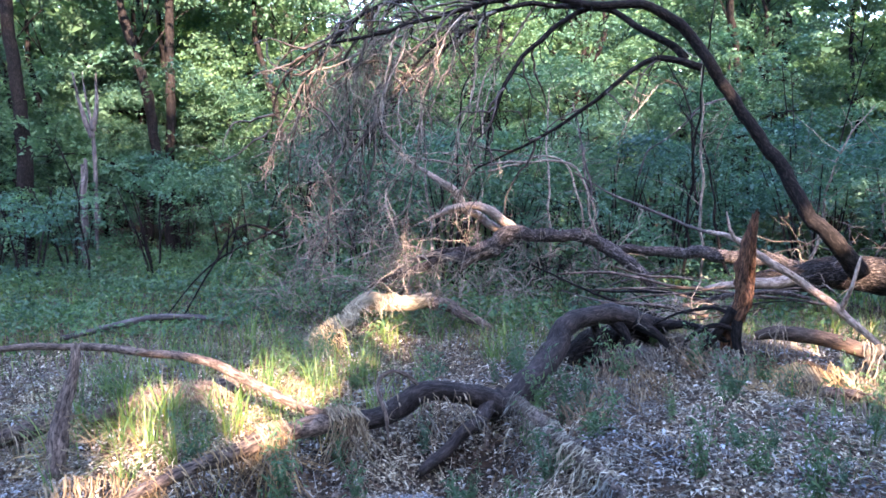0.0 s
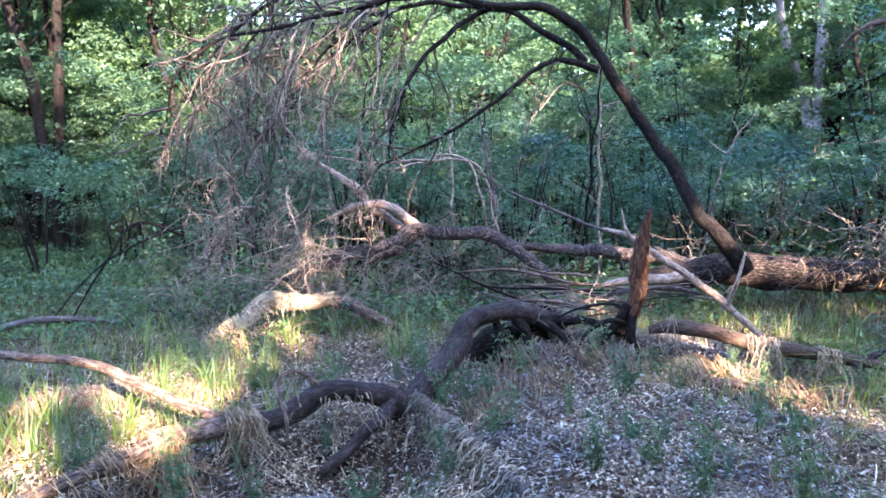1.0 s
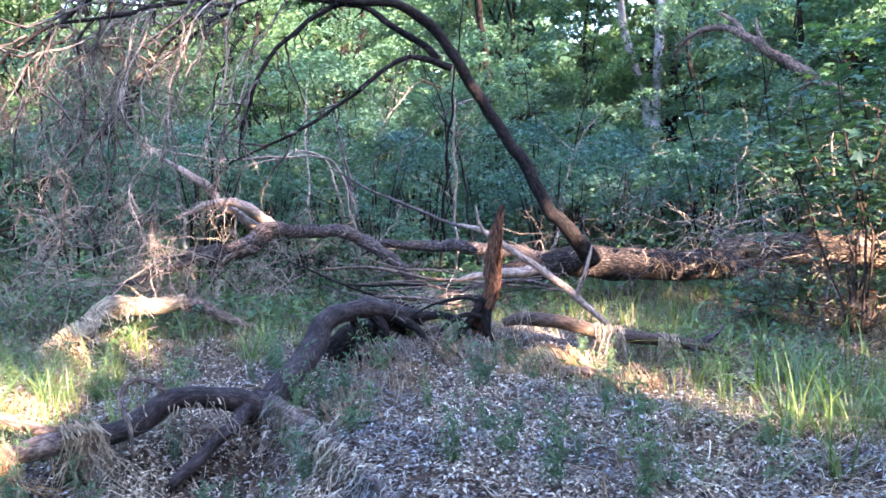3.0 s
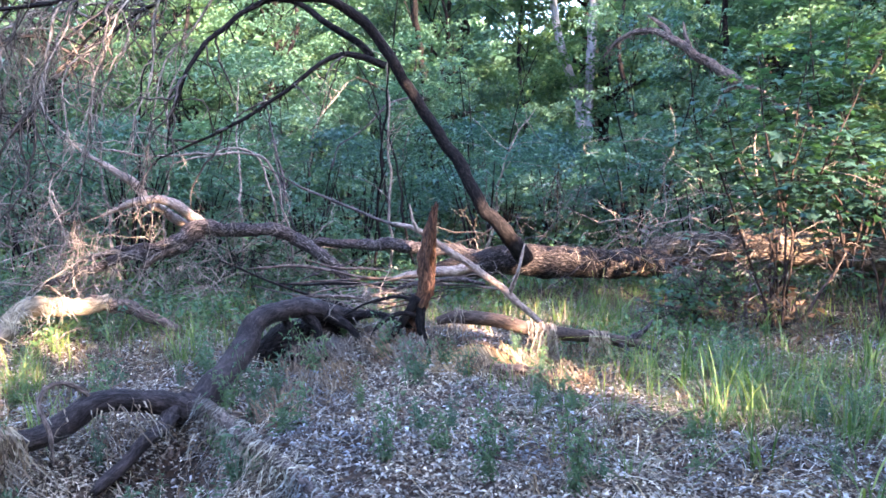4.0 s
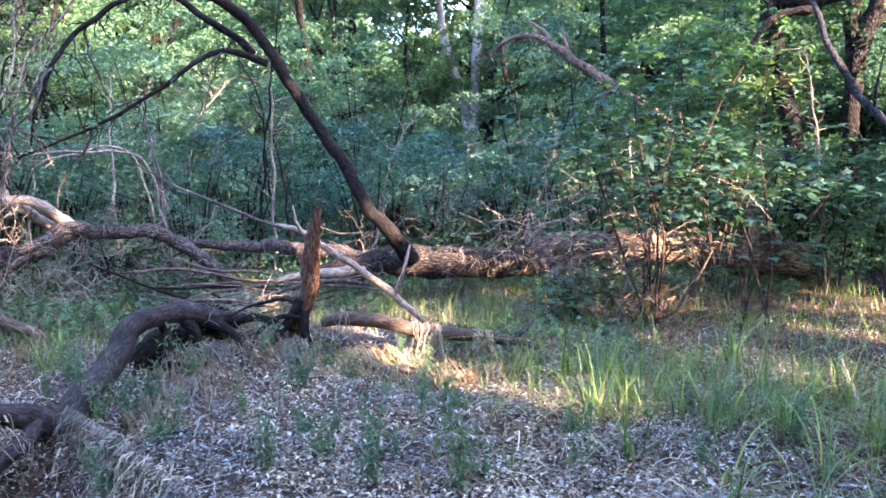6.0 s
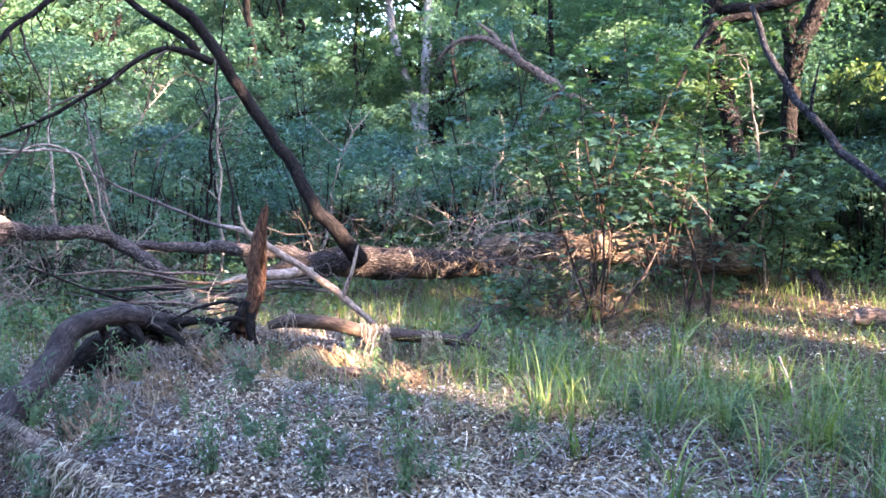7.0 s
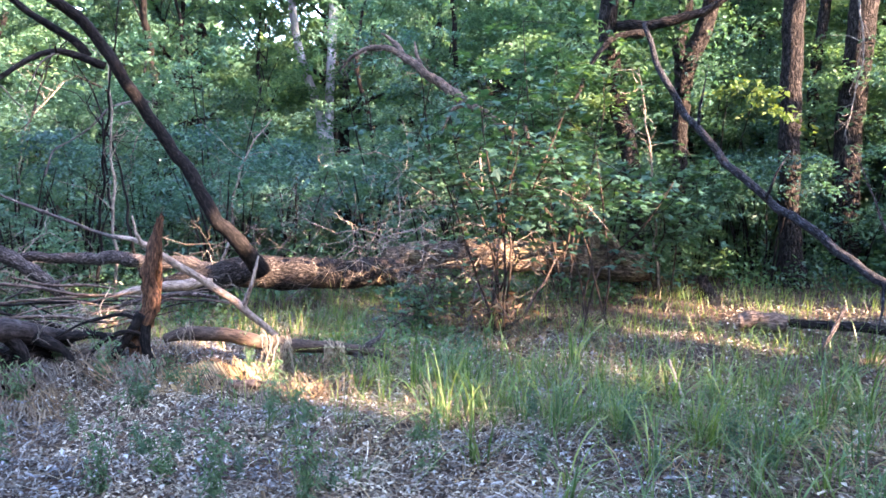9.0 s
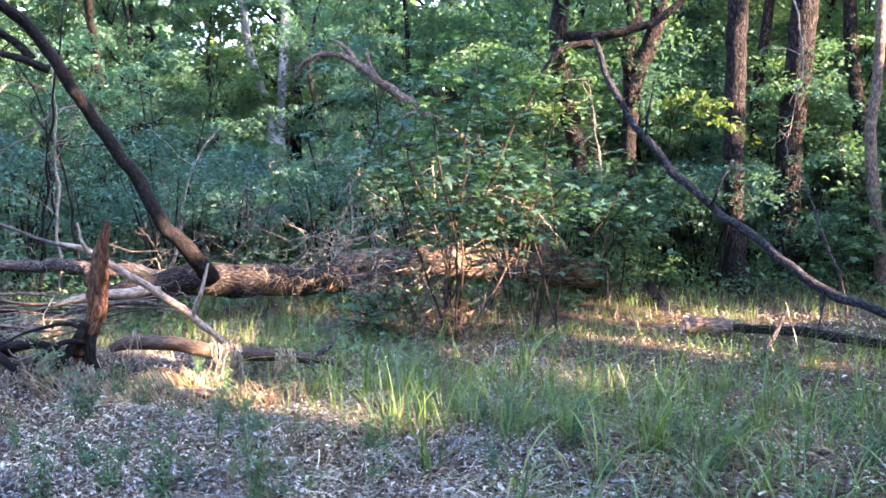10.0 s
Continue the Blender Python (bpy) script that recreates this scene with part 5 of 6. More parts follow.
crown_for(made[1], [(9.4 + 1.8 * g.random(), 5.6 + 1.4 * g.random(), 2.6 + 2.4 * g.random(), 0.25 + 0.25 * g.random()) for _ in range(12)], 32, 90, 0.1, LEAF_B)
for k in (2, 3, 4, 5, 7, 8, 9, 11, 12):
    x, y, z = oaks[k][0][-1][:3]
    crown_for(made[k], [(x + g.normal(0, 1.3), y + g.normal(0, 1.3), z * (0.5 + 0.5 * g.random()), 0.6 + 0.5 * g.random()) for _ in range(22)], 40 + k, 60, 0.2, LEAF_B)


# ---- dry sedge hanging over wood ----
def drape(ctrl, lo, hi, n, length, parent, seed, mat=None, splay=0.5, width=0.0028, name="dry_sedge", loose=1.0, front_share=0.7):
    """Straws laid over a limb and hanging down both sides to the ground."""
    g = np.random.default_rng(seed)
    q = spline(ctrl, 0.02)
    i = (len(q) * g.uniform(lo, hi, n)).astype(int).clip(1, len(q) - 2)
    c, r = q[i, :3], q[i, 3]
    t = q[i + 1, :3] - q[i - 1, :3]
    s = np.stack([-t[:, 1], t[:, 0], 0 * t[:, 0]], 1)
    s /= np.linalg.norm(s, axis=1)[:, None] + 1e-9
    s *= np.where(g.random(n) < front_share, np.sign(-s[:, 1] + 1e-6), np.sign(s[:, 1] + 1e-6))[:, None]
    L = length * g.uniform(0.4, 1.25, n)
    P = np.empty((n, 7, 3))
    up = np.array([0, 0, 1.0])
    P[:, 0] = c - s * (r * 0.7)[:, None] + up * (r * 0.75)[:, None]
    P[:, 1] = c + up * (r * 1.12)[:, None]
    P[:, 2] = c + s * (r * 1.05)[:, None] + up * (r * 0.45)[:, None]
    jit = g.normal(0, 1, (n, 3)) * 0.55 + t / (np.linalg.norm(t, axis=1)[:, None] + 1e-9) * g.normal(0, 0.8, n)[:, None]
    for k in range(3, 7):
        f = (k - 2) / 4
        P[:, k] = P[:, 2] + s * (L * splay * f)[:, None] - up * (L * f)[:, None] + jit * (L * 0.45 * loose * f ** 1.3)[:, None]
    wig = g.normal(0, 1, (n, 1, 3)) * 0.045 * np.sin(np.linspace(0, 1, 7)[None, :, None] * g.uniform(4, 11, (n, 1, 1)) + g.uniform(0, 6, (n, 1, 1)))
    P += wig * min(1.0, 0.25 + 0.75 * loose ** 2) * np.linspace(0.2, 1, 7)[None, :, None] + g.normal(0, 0.005, P.shape)
    gz = height(P[:, :, 0], P[:, :, 1]) + 0.012 + 0.02 * g.random((n, 1))
    P[:, :, 2] = np.maximum(P[:, :, 2], gz)
    W = width * g.uniform(0.5, 1.4, n)[:, None] * np.array([0.6, 1, 1, 1, 0.9, 0.7, 0.3])[None]
    td = t / (np.linalg.norm(t, axis=1)[:, None] + 1e-9)
    return tagged(mk(name, *ribbons(P, W, td), mat or STRAW, parent, False), kind="stuff")


FRONT = [(-1.45, 3.2, 0.1, 0.03), (-1.09, 3.75, 0.13, 0.052), (-0.68, 4.2, 0.13, 0.07), (-0.43, 4.39, 0.09, 0.066), (-0.25, 4.5, 0.14, 0.072), (0.18, 4.66, 0.12, 0.074)]
drape(FRONT, 0.06, 0.34, 60, 0.22, front, 501, None, 0.25, 0.0028)
drape(FRONT, 0.37, 0.44, 70, 0.42, front, 502, STRAW, 0.12, 0.0036, loose=1.0)
drape(FRONT, 0.38, 0.45, 40, 0.4, front, 532, STRAW_BUNDLE, 0.12, 0.004, loose=1.0)
drape(FRONT, 0.57, 0.65, 70, 0.32, front, 503, STRAW, 0.1, 0.0036, loose=1.0)
drape(FRONT, 0.58, 0.66, 36, 0.32, front, 533, STRAW_BUNDLE, 0.1, 0.004, loose=1.0)
drape(FRONT, 0.74, 0.96, 22, 0.26, front, 504, None, 0.3, 0.004)
HOLLOW = [(0.95, 5.36, 0.06, 0.06), (1.12, 5.38, 0.12, 0.07), (1.35, 5.42, 0.14, 0.07), (1.6, 5.44, 0.12, 0.07), (1.8, 5.42, 0.06, 0.06)]
drape(HOLLOW, 0, 1, 90, 0.22, front, 530, STRAW_DARK, 1.0, 0.0034, loose=1.5, front_share=0.9)
drape(HOLLOW, 0.3, 1, 50, 0.2, front, 531, STRAW, 1.2, 0.0034, loose=1.5, front_share=0.9)
RIB = [(0.4, 4.55, 0.12, 0.04), (0.45, 4.3, 0.14, 0.038), (0.53, 3.95, 0.14, 0.036), (0.62, 3.62, 0.13, 0.034), (0.7, 3.33, 0.12, 0.03), (0.78, 3.05, 0.08, 0.02)]
rib = thing("straw_ridge", "low ridge of branch wood thatched with dry grey sedge", "fallen branch")
part("main_limb", limb(RIB, 504, 10, 0.03), WOOD_BROWN, rib)
drape(RIB, 0, 1, 190, 0.13, rib, 505, STRAW_PALE, 0.3, 0.0042, loose=0.7, front_share=0.6)
drape(RIB, 0, 1, 120, 0.15, rib, 516, STRAW_DARK, 0.3, 0.0036, loose=0.8, front_share=0.8)
drape([(0.3, 4.6, 0.04, 0.04), (0.1, 4.3, 0.1, 0.04), (0.35, 4.1, 0.05, 0.04)], 0, 1, 24, 0.16, rib, 506, splay=1.0, name="loose_sedge")
drape(LOW, 0.08, 0.15, 20, 0.2, low, 507, width=0.0032)
drape(LOW, 0.44, 0.58, 90, 0.19, low, 508, STRAW_BUNDLE, 0.2, 0.0042, loose=0.6)
drape(LOW, 0.74, 0.83, 80, 0.15, low, 509, STRAW_BUNDLE, 0.2, 0.0042, loose=0.6)
SHEAF = [(2.02, 5.0, 0.08, 0.04), (2.2, 4.98, 0.14, 0.05), (2.42, 4.98, 0.13, 0.05), (2.6, 5.0, 0.08, 0.04), (2.9, 4.98, 0.04, 0.04)]
sheaf = thing("straw_heap", "blond combed heap of dry sedge under the log", "straw heap")
DOME = [(1.84, 5.03, -0.06, 0.06), (2.0, 4.98, -0.01, 0.1), (2.2, 4.96, 0.04, 0.125), (2.38, 4.97, 0.03, 0.11), (2.54, 5.0, -0.04, 0.07)]
part("core", limb([(x, y, z, r * 0.84) for x, y, z, r in DOME], 527, 14, 0.03, 0.08), WOOD_BROWN, sheaf)
drape(DOME, 0, 1, 900, 0.2, sheaf, 528, STRAW_BUNDLE, 0.35, 0.0028, loose=0.45)
drape(DOME, 0.05, 0.95, 420, 0.2, sheaf, 543, STRAW_DARK, 0.45, 0.0032, loose=0.8)
drape([(2.55, 5.0, 0.02, 0.05), (2.68, 4.98, 0.08, 0.07), (2.82, 4.98, 0.07, 0.07), (2.96, 5.0, 0.0, 0.05)], 0, 1, 220, 0.15, sheaf, 529, STRAW_BUNDLE, 0.5, 0.0034)
drape(SHEAF, 0.5, 1, 70, 0.16, sheaf, 510, STRAW, 1.1, 0.0034)
tagged(sheaf, kind="stuff")
drape(HUMP, 0.08, 0.75, 120, 0.06, hump, 511, STRAW_PALE, 0.6)
drape(HUMP, 0.0, 0.3, 110, 0.2, hump, 512, STRAW_PALE, 0.7)
drape(TRUNK, 0.55, 0.98, 40, 0.12, fallen, 514)
g = np.random.default_rng(55)

# weathered stub and low logs at the edge of the litter
STUB = [(-1.97, 3.82, 0.0, 0.052), (-1.98, 3.98, 0.27, 0.044), (-1.97, 4.05, 0.4, 0.036), (-1.96, 4.1, 0.5, 0.027), (-1.97, 4.16, 0.61, 0.021)]
stub = thing("leaning_stub", "weathered leaning stub propping the thin limb", "stump")
part("main_limb", limb(STUB, 520, 10, 0.03, 0.2), WOOD_BROWN, stub)
drape(STUB, 0.0, 0.5, 50, 0.2, stub, 521)
LOWLOG = [(-2.09, 4.54, 0.08, 0.044), (-1.93, 4.72, 0.1, 0.06), (-1.7, 4.97, 0.1, 0.07), (-1.4, 5.21, 0.08, 0.056), (-1.3, 5.36, 0.04, 0.03)]
ll = thing("half_sunk_log", "pale log half sunk under dry sedge", "log", group="half sunk logs")
part("main_limb", limb(LOWLOG, 522, 12, 0.03, 0.15), WOOD_BROWN, ll)
drape(LOWLOG, 0.05, 0.95, 220, 0.16, ll, 523, splay=0.9)
LOWLOG2 = [(-2.5, 3.95, 0.1, 0.042), (-2.31, 4.21, 0.13, 0.05), (-2.2, 4.5, 0.1, 0.037)]
ll = thing("half_sunk_log", "short brown log half sunk in litter", "log", group="half sunk logs")
part("main_limb", limb(LOWLOG2, 524, 10, 0.03, 0.15), WOOD_BROWN, ll)
drape(LOWLOG2, 0.05, 0.95, 90, 0.16, ll, 525, splay=0.9)
SUNK = [(1.98, 5.25, 0.03, 0.020), (2.17, 4.96, 0.05, 0.032), (2.38, 4.71, 0.06, 0.036), (2.62, 4.55, 0.05, 0.034), (2.94, 4.49, 0.02, 0.020)]
ll = thing("half_sunk_log", "thin grey log half buried in straw", "log", group="half sunk logs")
part("main_limb", limb(SUNK, 541, 10, 0.03, 0.2, 0.6), WOOD_BROWN, ll)
drape(SUNK, 0.0, 1.0, 150, 0.12, ll, 542, STRAW_BUNDLE, 0.5, 0.003)
HEAP = [(-1.95, 3.2, 0.03, 0.05), (-1.7, 3.35, 0.1, 0.07), (-1.45, 3.42, 0.08, 0.06), (-1.3, 3.4, 0.02, 0.05)]
hp = thing("straw_heap", "pale sunlit heap of dry sedge on litter", "straw heap", kind="stuff")
drape(HEAP, 0, 1, 110, 0.15, hp, 526, STRAW, 0.9, 0.0024, loose=1.5)
for k, (x, y, nn) in enumerate([(1.32, 5.53, 160), (-0.95, 5.9, 200), (-0.2, 6.2, 160), (0.25, 6.35, 160), (-1.35, 6.6, 200), (1.25, 5.2, 260), (0.95, 5.0, 200), (1.86, 5.12, 200), (2.02, 5.12, 160), (1.66, 5.22, 220), (1.05, 4.75, 240), (1.3, 4.9, 240), (0.8, 4.55, 200), (2.45, 4.45, 240), (2.7, 4.5, 240), (3.0, 4.35, 200), (2.15, 4.75, 200), (1.85, 3.02, 120), (5.1, 4.85, 200), (4.3, 3.5, 120), (3.0, 4.9, 150), (3.3, 5.5, 140), (-1.0, 5.2, 200)] + [(*polar(34 + 3.1 * j, 4.2 + (j * 1.7) % 2.6), 130) for j in range(12)]):
    c = [(x - 0.16, y + g.normal(0, 0.05), float(height(x, y)) + 0.02, 0.05), (x, y, float(height(x, y)) + 0.09, 0.06), (x + 0.16, y + g.normal(0, 0.05), float(height(x, y)) + 0.02, 0.05)]
    t_ = thing("dry_tussock", "brown tussock of dead sedge on the litter", "tussock", group="dead tussocks")
    tagged(drape(c, 0, 1, nn // 4, 0.17, t_, 1530 + k, (STRAW_DARK, STRAW, STRAW_DARK)[k % 3], splay=1.2, width=0.0026, loose=1.8), kind="")

# ---- bare thin stems and dead twigs in the undergrowth ----
def bare(name, label, rows, seed, mat, fine=14, length=0.5):
    g = np.random.default_rng(seed)
    e = thing(name, label, "dead sapling", group="bare stems")
    part("stem", limb([(x, y, z, r * 0.75) for x, y, z, r in rows], seed, 7, 0.06, 0.12, 1.5), mat, e)
    S, T = along([rows], fine, g, 0.3)
    P, R = twigs(S, T * 0.6 + g.normal(0, 0.6, (fine, 3)), length, 0.005, g, 0.3, 7, 0.3)
    tagged(part("twig_spray", tubes(P, R), mat, e), kind="stuff")


bare("bare_stem", "grey dead stem arching over the bough", [(0.42, 9.22, 1.43, 0.013), (0.86, 9.2, 1.5, 0.017), (1.18, 9.16, 1.61, 0.017), (1.43, 9.13, 1.48, 0.017), (1.58, 9.1, 1.08, 0.017), (1.63, 9.1, 0.56, 0.019)], 701, TWIG)
bare("bare_stem", "grey thin dead stem in the undergrowth", [(1.93, 9.45, 0.44, 0.024), (1.81, 9.47, 1.0, 0.021), (1.72, 9.49, 1.54, 0.017), (1.58, 9.51, 2.21, 0.013)], 702, BIRCH)
bare("bare_stem", "grey thin dead stem in the undergrowth", [(1.83, 9.67, 0.43, 0.018), (1.78, 9.68, 1.19, 0.014), (1.7, 9.69, 1.75, 0.011)], 703, BIRCH)
bare("bare_stem", "pale dead twig among green leaves", [(2.42, 9.76, 1.33, 0.014), (2.53, 9.74, 1.61, 0.014), (2.83, 9.66, 1.85, 0.011), (3.17, 9.55, 2.16, 0.015), (3.5, 9.44, 2.23, 0.011)], 704, BIRCH)
bare("bare_stem", "grey hooked dead branch over the bough", [(-0.47, 8.29, 1.67, 0.012), (0.06, 8.4, 1.54, 0.015), (0.66, 8.47, 1.52, 0.018), (1.26, 8.51, 1.54, 0.018), (1.5, 8.47, 1.32, 0.018), (1.61, 8.45, 0.84, 0.018), (1.67, 8.44, 0.41, 0.018)], 705, TWIG)
bare("hanging_twig", "pale bare twigs hanging before a thick oak", [(9.82, 4.28, 3.8, 0.016), (9.88, 4.15, 3.27, 0.014), (9.89, 4.12, 2.87, 0.012), (9.87, 4.18, 2.33, 0.01), (9.84, 4.25, 1.92, 0.006)], 706, TWIG, 18, 0.45)
bare("bare_stem", "dark crooked dead stem beside the oaks", [(9.2, 3.18, 0.0, 0.022), (9.17, 3.24, 0.42, 0.02), (9.11, 3.39, 0.78, 0.018), (9.05, 3.54, 1.21, 0.014), (8.98, 3.72, 1.67, 0.008)], 707, BARK_BOUGH, 8, 0.3)
g = np.random.default_rng(71)
for k in range(20):
    x, y = polar(*((g.uniform(-28, 60), g.uniform(9.3, 13)) if k < 11 else (g.uniform(-2, 26), g.uniform(8.8, 10.6))))
    z, h = float(height(x, y)), g.uniform(1.6, 3.4)
    dx, dy = g.normal(0, 0.35, 2)
    bare("bare_stem", "thin grey bare stem in the undergrowth", [(x, y, z - 0.1, 0.025), (x + dx * 0.4, y + dy * 0.4, z + h * 0.4, 0.02), (x + dx * 0.6, y + dy, z + h * 0.75, 0.014), (x + dx * 1.5, y + dy * 1.4, z + h, 0.006)], 710 + k, (TWIG, BARK_ARCH)[k % 2], 16, 0.6)


def dry_heap(label, cx, cy, rx, ry, h, n, m, seed, mat):
    g = np.random.default_rng(seed)
    e = thing("dead_brush", label, "brushwood", kind="stuff")
    B = on_ground(cx + g.normal(0, rx, n), cy + g.normal(0, ry, n))
    B[:, 2] += g.uniform(0, h * 0.6, n)
    P, R = twigs(B, g.normal(0, 0.7, (n, 3)) + [0, 0, 0.5], h, 0.0055, g, 1.3, 8, 0.35, 4)
    tagged(part("stalk_tangle", tubes(P, R, 4), mat, e), kind="stuff")
    q = P[:, 2:].reshape(-1, 3)
    P, R = twigs(q[g.integers(0, len(q), m)], g.normal(0, 0.8, (m, 3)), 0.24, 0.0042, g, 0.6, 6, 0.5)
    tagged(part("twig_tangle", tubes(P, R), mat, e), kind="stuff")


dry_heap("bleached dead twigs heaped behind the trunk", 5.1, 7.25, 0.3, 0.12, 1.5, 40, 330, 731, TWIG)
dry_heap("thin grey twigs at the foot of the arched limb", 3.75, 7.5, 0.32, 0.14, 1.4, 36, 260, 738, TWIG_DARK)
dry_heap("bleached dead twigs beside the hooked tree", 6.0, 7.9, 0.35, 0.2, 0.7, 40, 300, 739, WOOD_BROWN)
dry_heap("dry brown twigs tangled in the young maple", 5.0, 5.3, 0.3, 0.2, 1.1, 34, 420, 732, TWIG_DARK)
dry_heap("sunlit bleached twigs caught in the maple leaves", 5.5, 5.9, 0.22, 0.15, 1.7, 26, 240, 741, TWIG)
ls = thing("leaning_stick", "thin brown stick leaning into the maple stems", "stick")
part("main_limb", limb([(5.26, 5.07, 0.0, 0.012), (5.36, 4.97, 0.28, 0.014), (5.44, 4.88, 0.5, 0.012), (5.5, 4.82, 0.68, 0.006)], 746, 7, 0.04, 0.15, 0.8), WOOD_BROWN, ls)
g = np.random.default_rng(747)
dl = thing("dry_leaves", "curled brown dead leaves caught round the maple foot", "dead leaves", kind="stuff")
q = np.concatenate([on_ground(5.1 + g.normal(0, 0.14, 110), 5.2 + g.normal(0, 0.14, 110)) + np.stack([np.zeros(110), np.zeros(110), g.uniform(0, 0.5, 110) ** 1.5], 1), on_ground(5.6 + g.normal(0, 0.3, 80), 4.75 + g.normal(0, 0.25, 80), 0.03)])
mk("leaf_clump", *leaves(q, 0.09, 0.3, 0.5, g, 0.5), BROWN, dl, False)
dry_heap("dark dead twigs piled beside the stump", 1.7, 6.0, 0.45, 0.2, 0.35, 60, 200, 733, TWIG)
dry_heap("grey dead twigs along the fallen trunk", 2.6, 6.9, 0.6, 0.2, 0.6, 50, 240, 734, TWIG)
dry_heap("dry twigs under the pale twisted limbs", 0.1, 7.8, 0.4, 0.15, 0.9, 60, 400, 735, TWIG)
dry_heap("pale dead twigs beside the twisted limbs", 0.75, 8.35, 0.25, 0.12, 1.2, 30, 240, 740, TWIG)

dry_heap("grey dead brush standing behind the bough", 1.0, 8.7, 0.5, 0.15, 1.1, 60, 380, 736, BARK_ARCH)
dry_heap("tan dead brush standing behind the bough", 1.7, 8.8, 0.4, 0.15, 0.9, 44, 300, 737, TWIG)

# ---- litter: narrow dead leaves and straws ----
def litter_field(n, seed, az0, az1, d0, d1):
    g = np.random.default_rng(seed)
    a, d = g.uniform(az0, az1, n), d0 + (d1 - d0) * g.uniform(0, 1, n) ** 1.3
    return polar(a, d)


def patches(x, y, s=3.2):
    """Uneven cover, 0 to 1."""
    return 0.5 + 0.5 * np.sin(x * s + 2 * np.sin(y * s * 0.7)) * np.sin(y * s * 1.2 + 1.7 * np.sin(x * s * 0.6 + 1))


def carpet(name, label, n, seed, az0, az1, d0, d1, size, wide, mat, keep, up=0.004):
    """Dead leaves strewn over the ground, kept by a chance that varies with the place."""
    g = np.random.default_rng(seed + 1000)
    x, y = litter_field(n, seed, az0, az1, d0, d1)
    az = np.degrees(np.arctan2(x, y)) % 360
    m = g.random(n) < keep(x, y, np.where(az > 300, az - 360, az))
    x, y = x[m], y[m]
    P = on_ground(x, y, up) + np.stack([0 * x, 0 * x, g.uniform(0, 1, len(x)) ** 1.5 * 0.04], 1)
    tagged(mk(name, *leaves(P, size, 1.9, 0.3, g, wide), mat, None, False), label, "leaf litter", kind="stuff")


carpet("leaf_litter", "grey narrow dead leaves covering the ground", 300000, 61, -46, 70, 0.9, 8.0, 0.028, 0.42, LITTER, lambda x, y, a: (0.45 + 0.55 * patches(x, y)) * (0.4 + 0.6 * patches(x + 3, y + 1, 9.0) ** 1.3) * np.clip((66 - a) / 24, 0, 1) * np.clip((a + 46) / 12, 0, 1) * np.clip((np.hypot(x, y) - 0.9) / 1.5, 0.15, 1))
carpet("leaf_litter", "pale curled willow leaves on the grey litter", 70000, 69, -46, 70, 1.2, 7.0, 0.042, 0.42, LITTER, lambda x, y, a: patches(x + 2, y + 7, 2.1) * patches(x + 1, y, 6.0) * np.clip((64 - a) / 22, 0, 1), 0.015)
carpet("brown_litter", "brown dead leaves under the grass", 36000, 63, 24, 84, 1.6, 12, 0.036, 0.42, BROWN, lambda x, y, a: np.clip((a - 26) / 24, 0, 1), 0.006)
carpet("brown_litter", "brown leaf scraps on the grey litter", 22000, 64, -46, 40, 0.9, 8, 0.04, 0.4, BROWN, lambda x, y, a: 0.15 + 0.85 * patches(x + 5, y + 3, 2.4) ** 2, 0.014)
carpet("leaf_litter", "mixed dead leaves on the open ground", 170000, 66, 60, 322, 0.4, 10, 0.045, 0.42, LITTER, lambda x, y, a: 0.3 + 0.7 * patches(x, y))
carpet("brown_litter", "brown dead leaves on the open ground", 60000, 67, 58, 320, 0.3, 13, 0.05, 0.45, BROWN, lambda x, y, a: 1 - 0.6 * patches(x, y), 0.008)
carpet("leaf_litter", "grey dead leaves round the open middle", 9000, 68, -44, 316, 0.2, 1.8, 0.04, 0.4, LITTER, lambda x, y, a: 0.4 + 0.6 * patches(x, y))


def straws(name, label, n, seed, az0, az1, d0, d1, l0, l1, half, mat, drift=0.0):
    """Straws lying on the ground, slightly bent."""
    g = np.random.default_rng(seed + 1000)
    x, y = litter_field(n, seed, az0, az1, d0, d1)
    m = g.random(n) < 0.15 + 0.85 * patches(x + 3, y + 1, 4.5)
    x, y = x[m], y[m]
    n = len(x)
    a, L = g.uniform(0, 6.283, n), g.uniform(l0, l1, n)
    if drift:
        a = 5.0 * patches(x + 9, y, 1.3) + 3.0 * patches(x, y + 4, 3.7) + g.normal(0, drift, n)
    t = np.linspace(-1, 1, 4)[None, :]
    cv = g.normal(0, 0.14, n)[:, None]
    P = np.stack([x[:, None] + L[:, None] * (np.cos(a)[:, None] * t - np.sin(a)[:, None] * cv * t ** 2), y[:, None] + L[:, None] * (np.sin(a)[:, None] * t + np.cos(a)[:, None] * cv * t ** 2), 0 * t + 0 * cv], -1)
    P[..., 2] = height(P[..., 0], P[..., 1]) + 0.012 + g.uniform(0, 0.03, n)[:, None] + L[:, None] * g.normal(0, 0.18, n)[:, None] * t + 0.015 * (1 - t ** 2)
    W = np.full((n, 4), half) * g.uniform(0.6, 1.5, n)[:, None]
    sd = np.stack([-np.sin(a), np.cos(a), 0 * a], 1)
    tagged(mk(name, *ribbons(P, W, sd), mat, None, False), label, "straw", kind="stuff")


straws("straw_litter", "dry sedge straws strewn over the litter", 5200, 62, -34, 48, 1.6, 8, 0.03, 0.12, 0.0018, STRAW)
straws("matted_straw", "pale strands of dead sedge combed over the litter", 9000, 72, -36, 54, 1.6, 7.2, 0.035, 0.1, 0.0016, LITTER, 0.6)
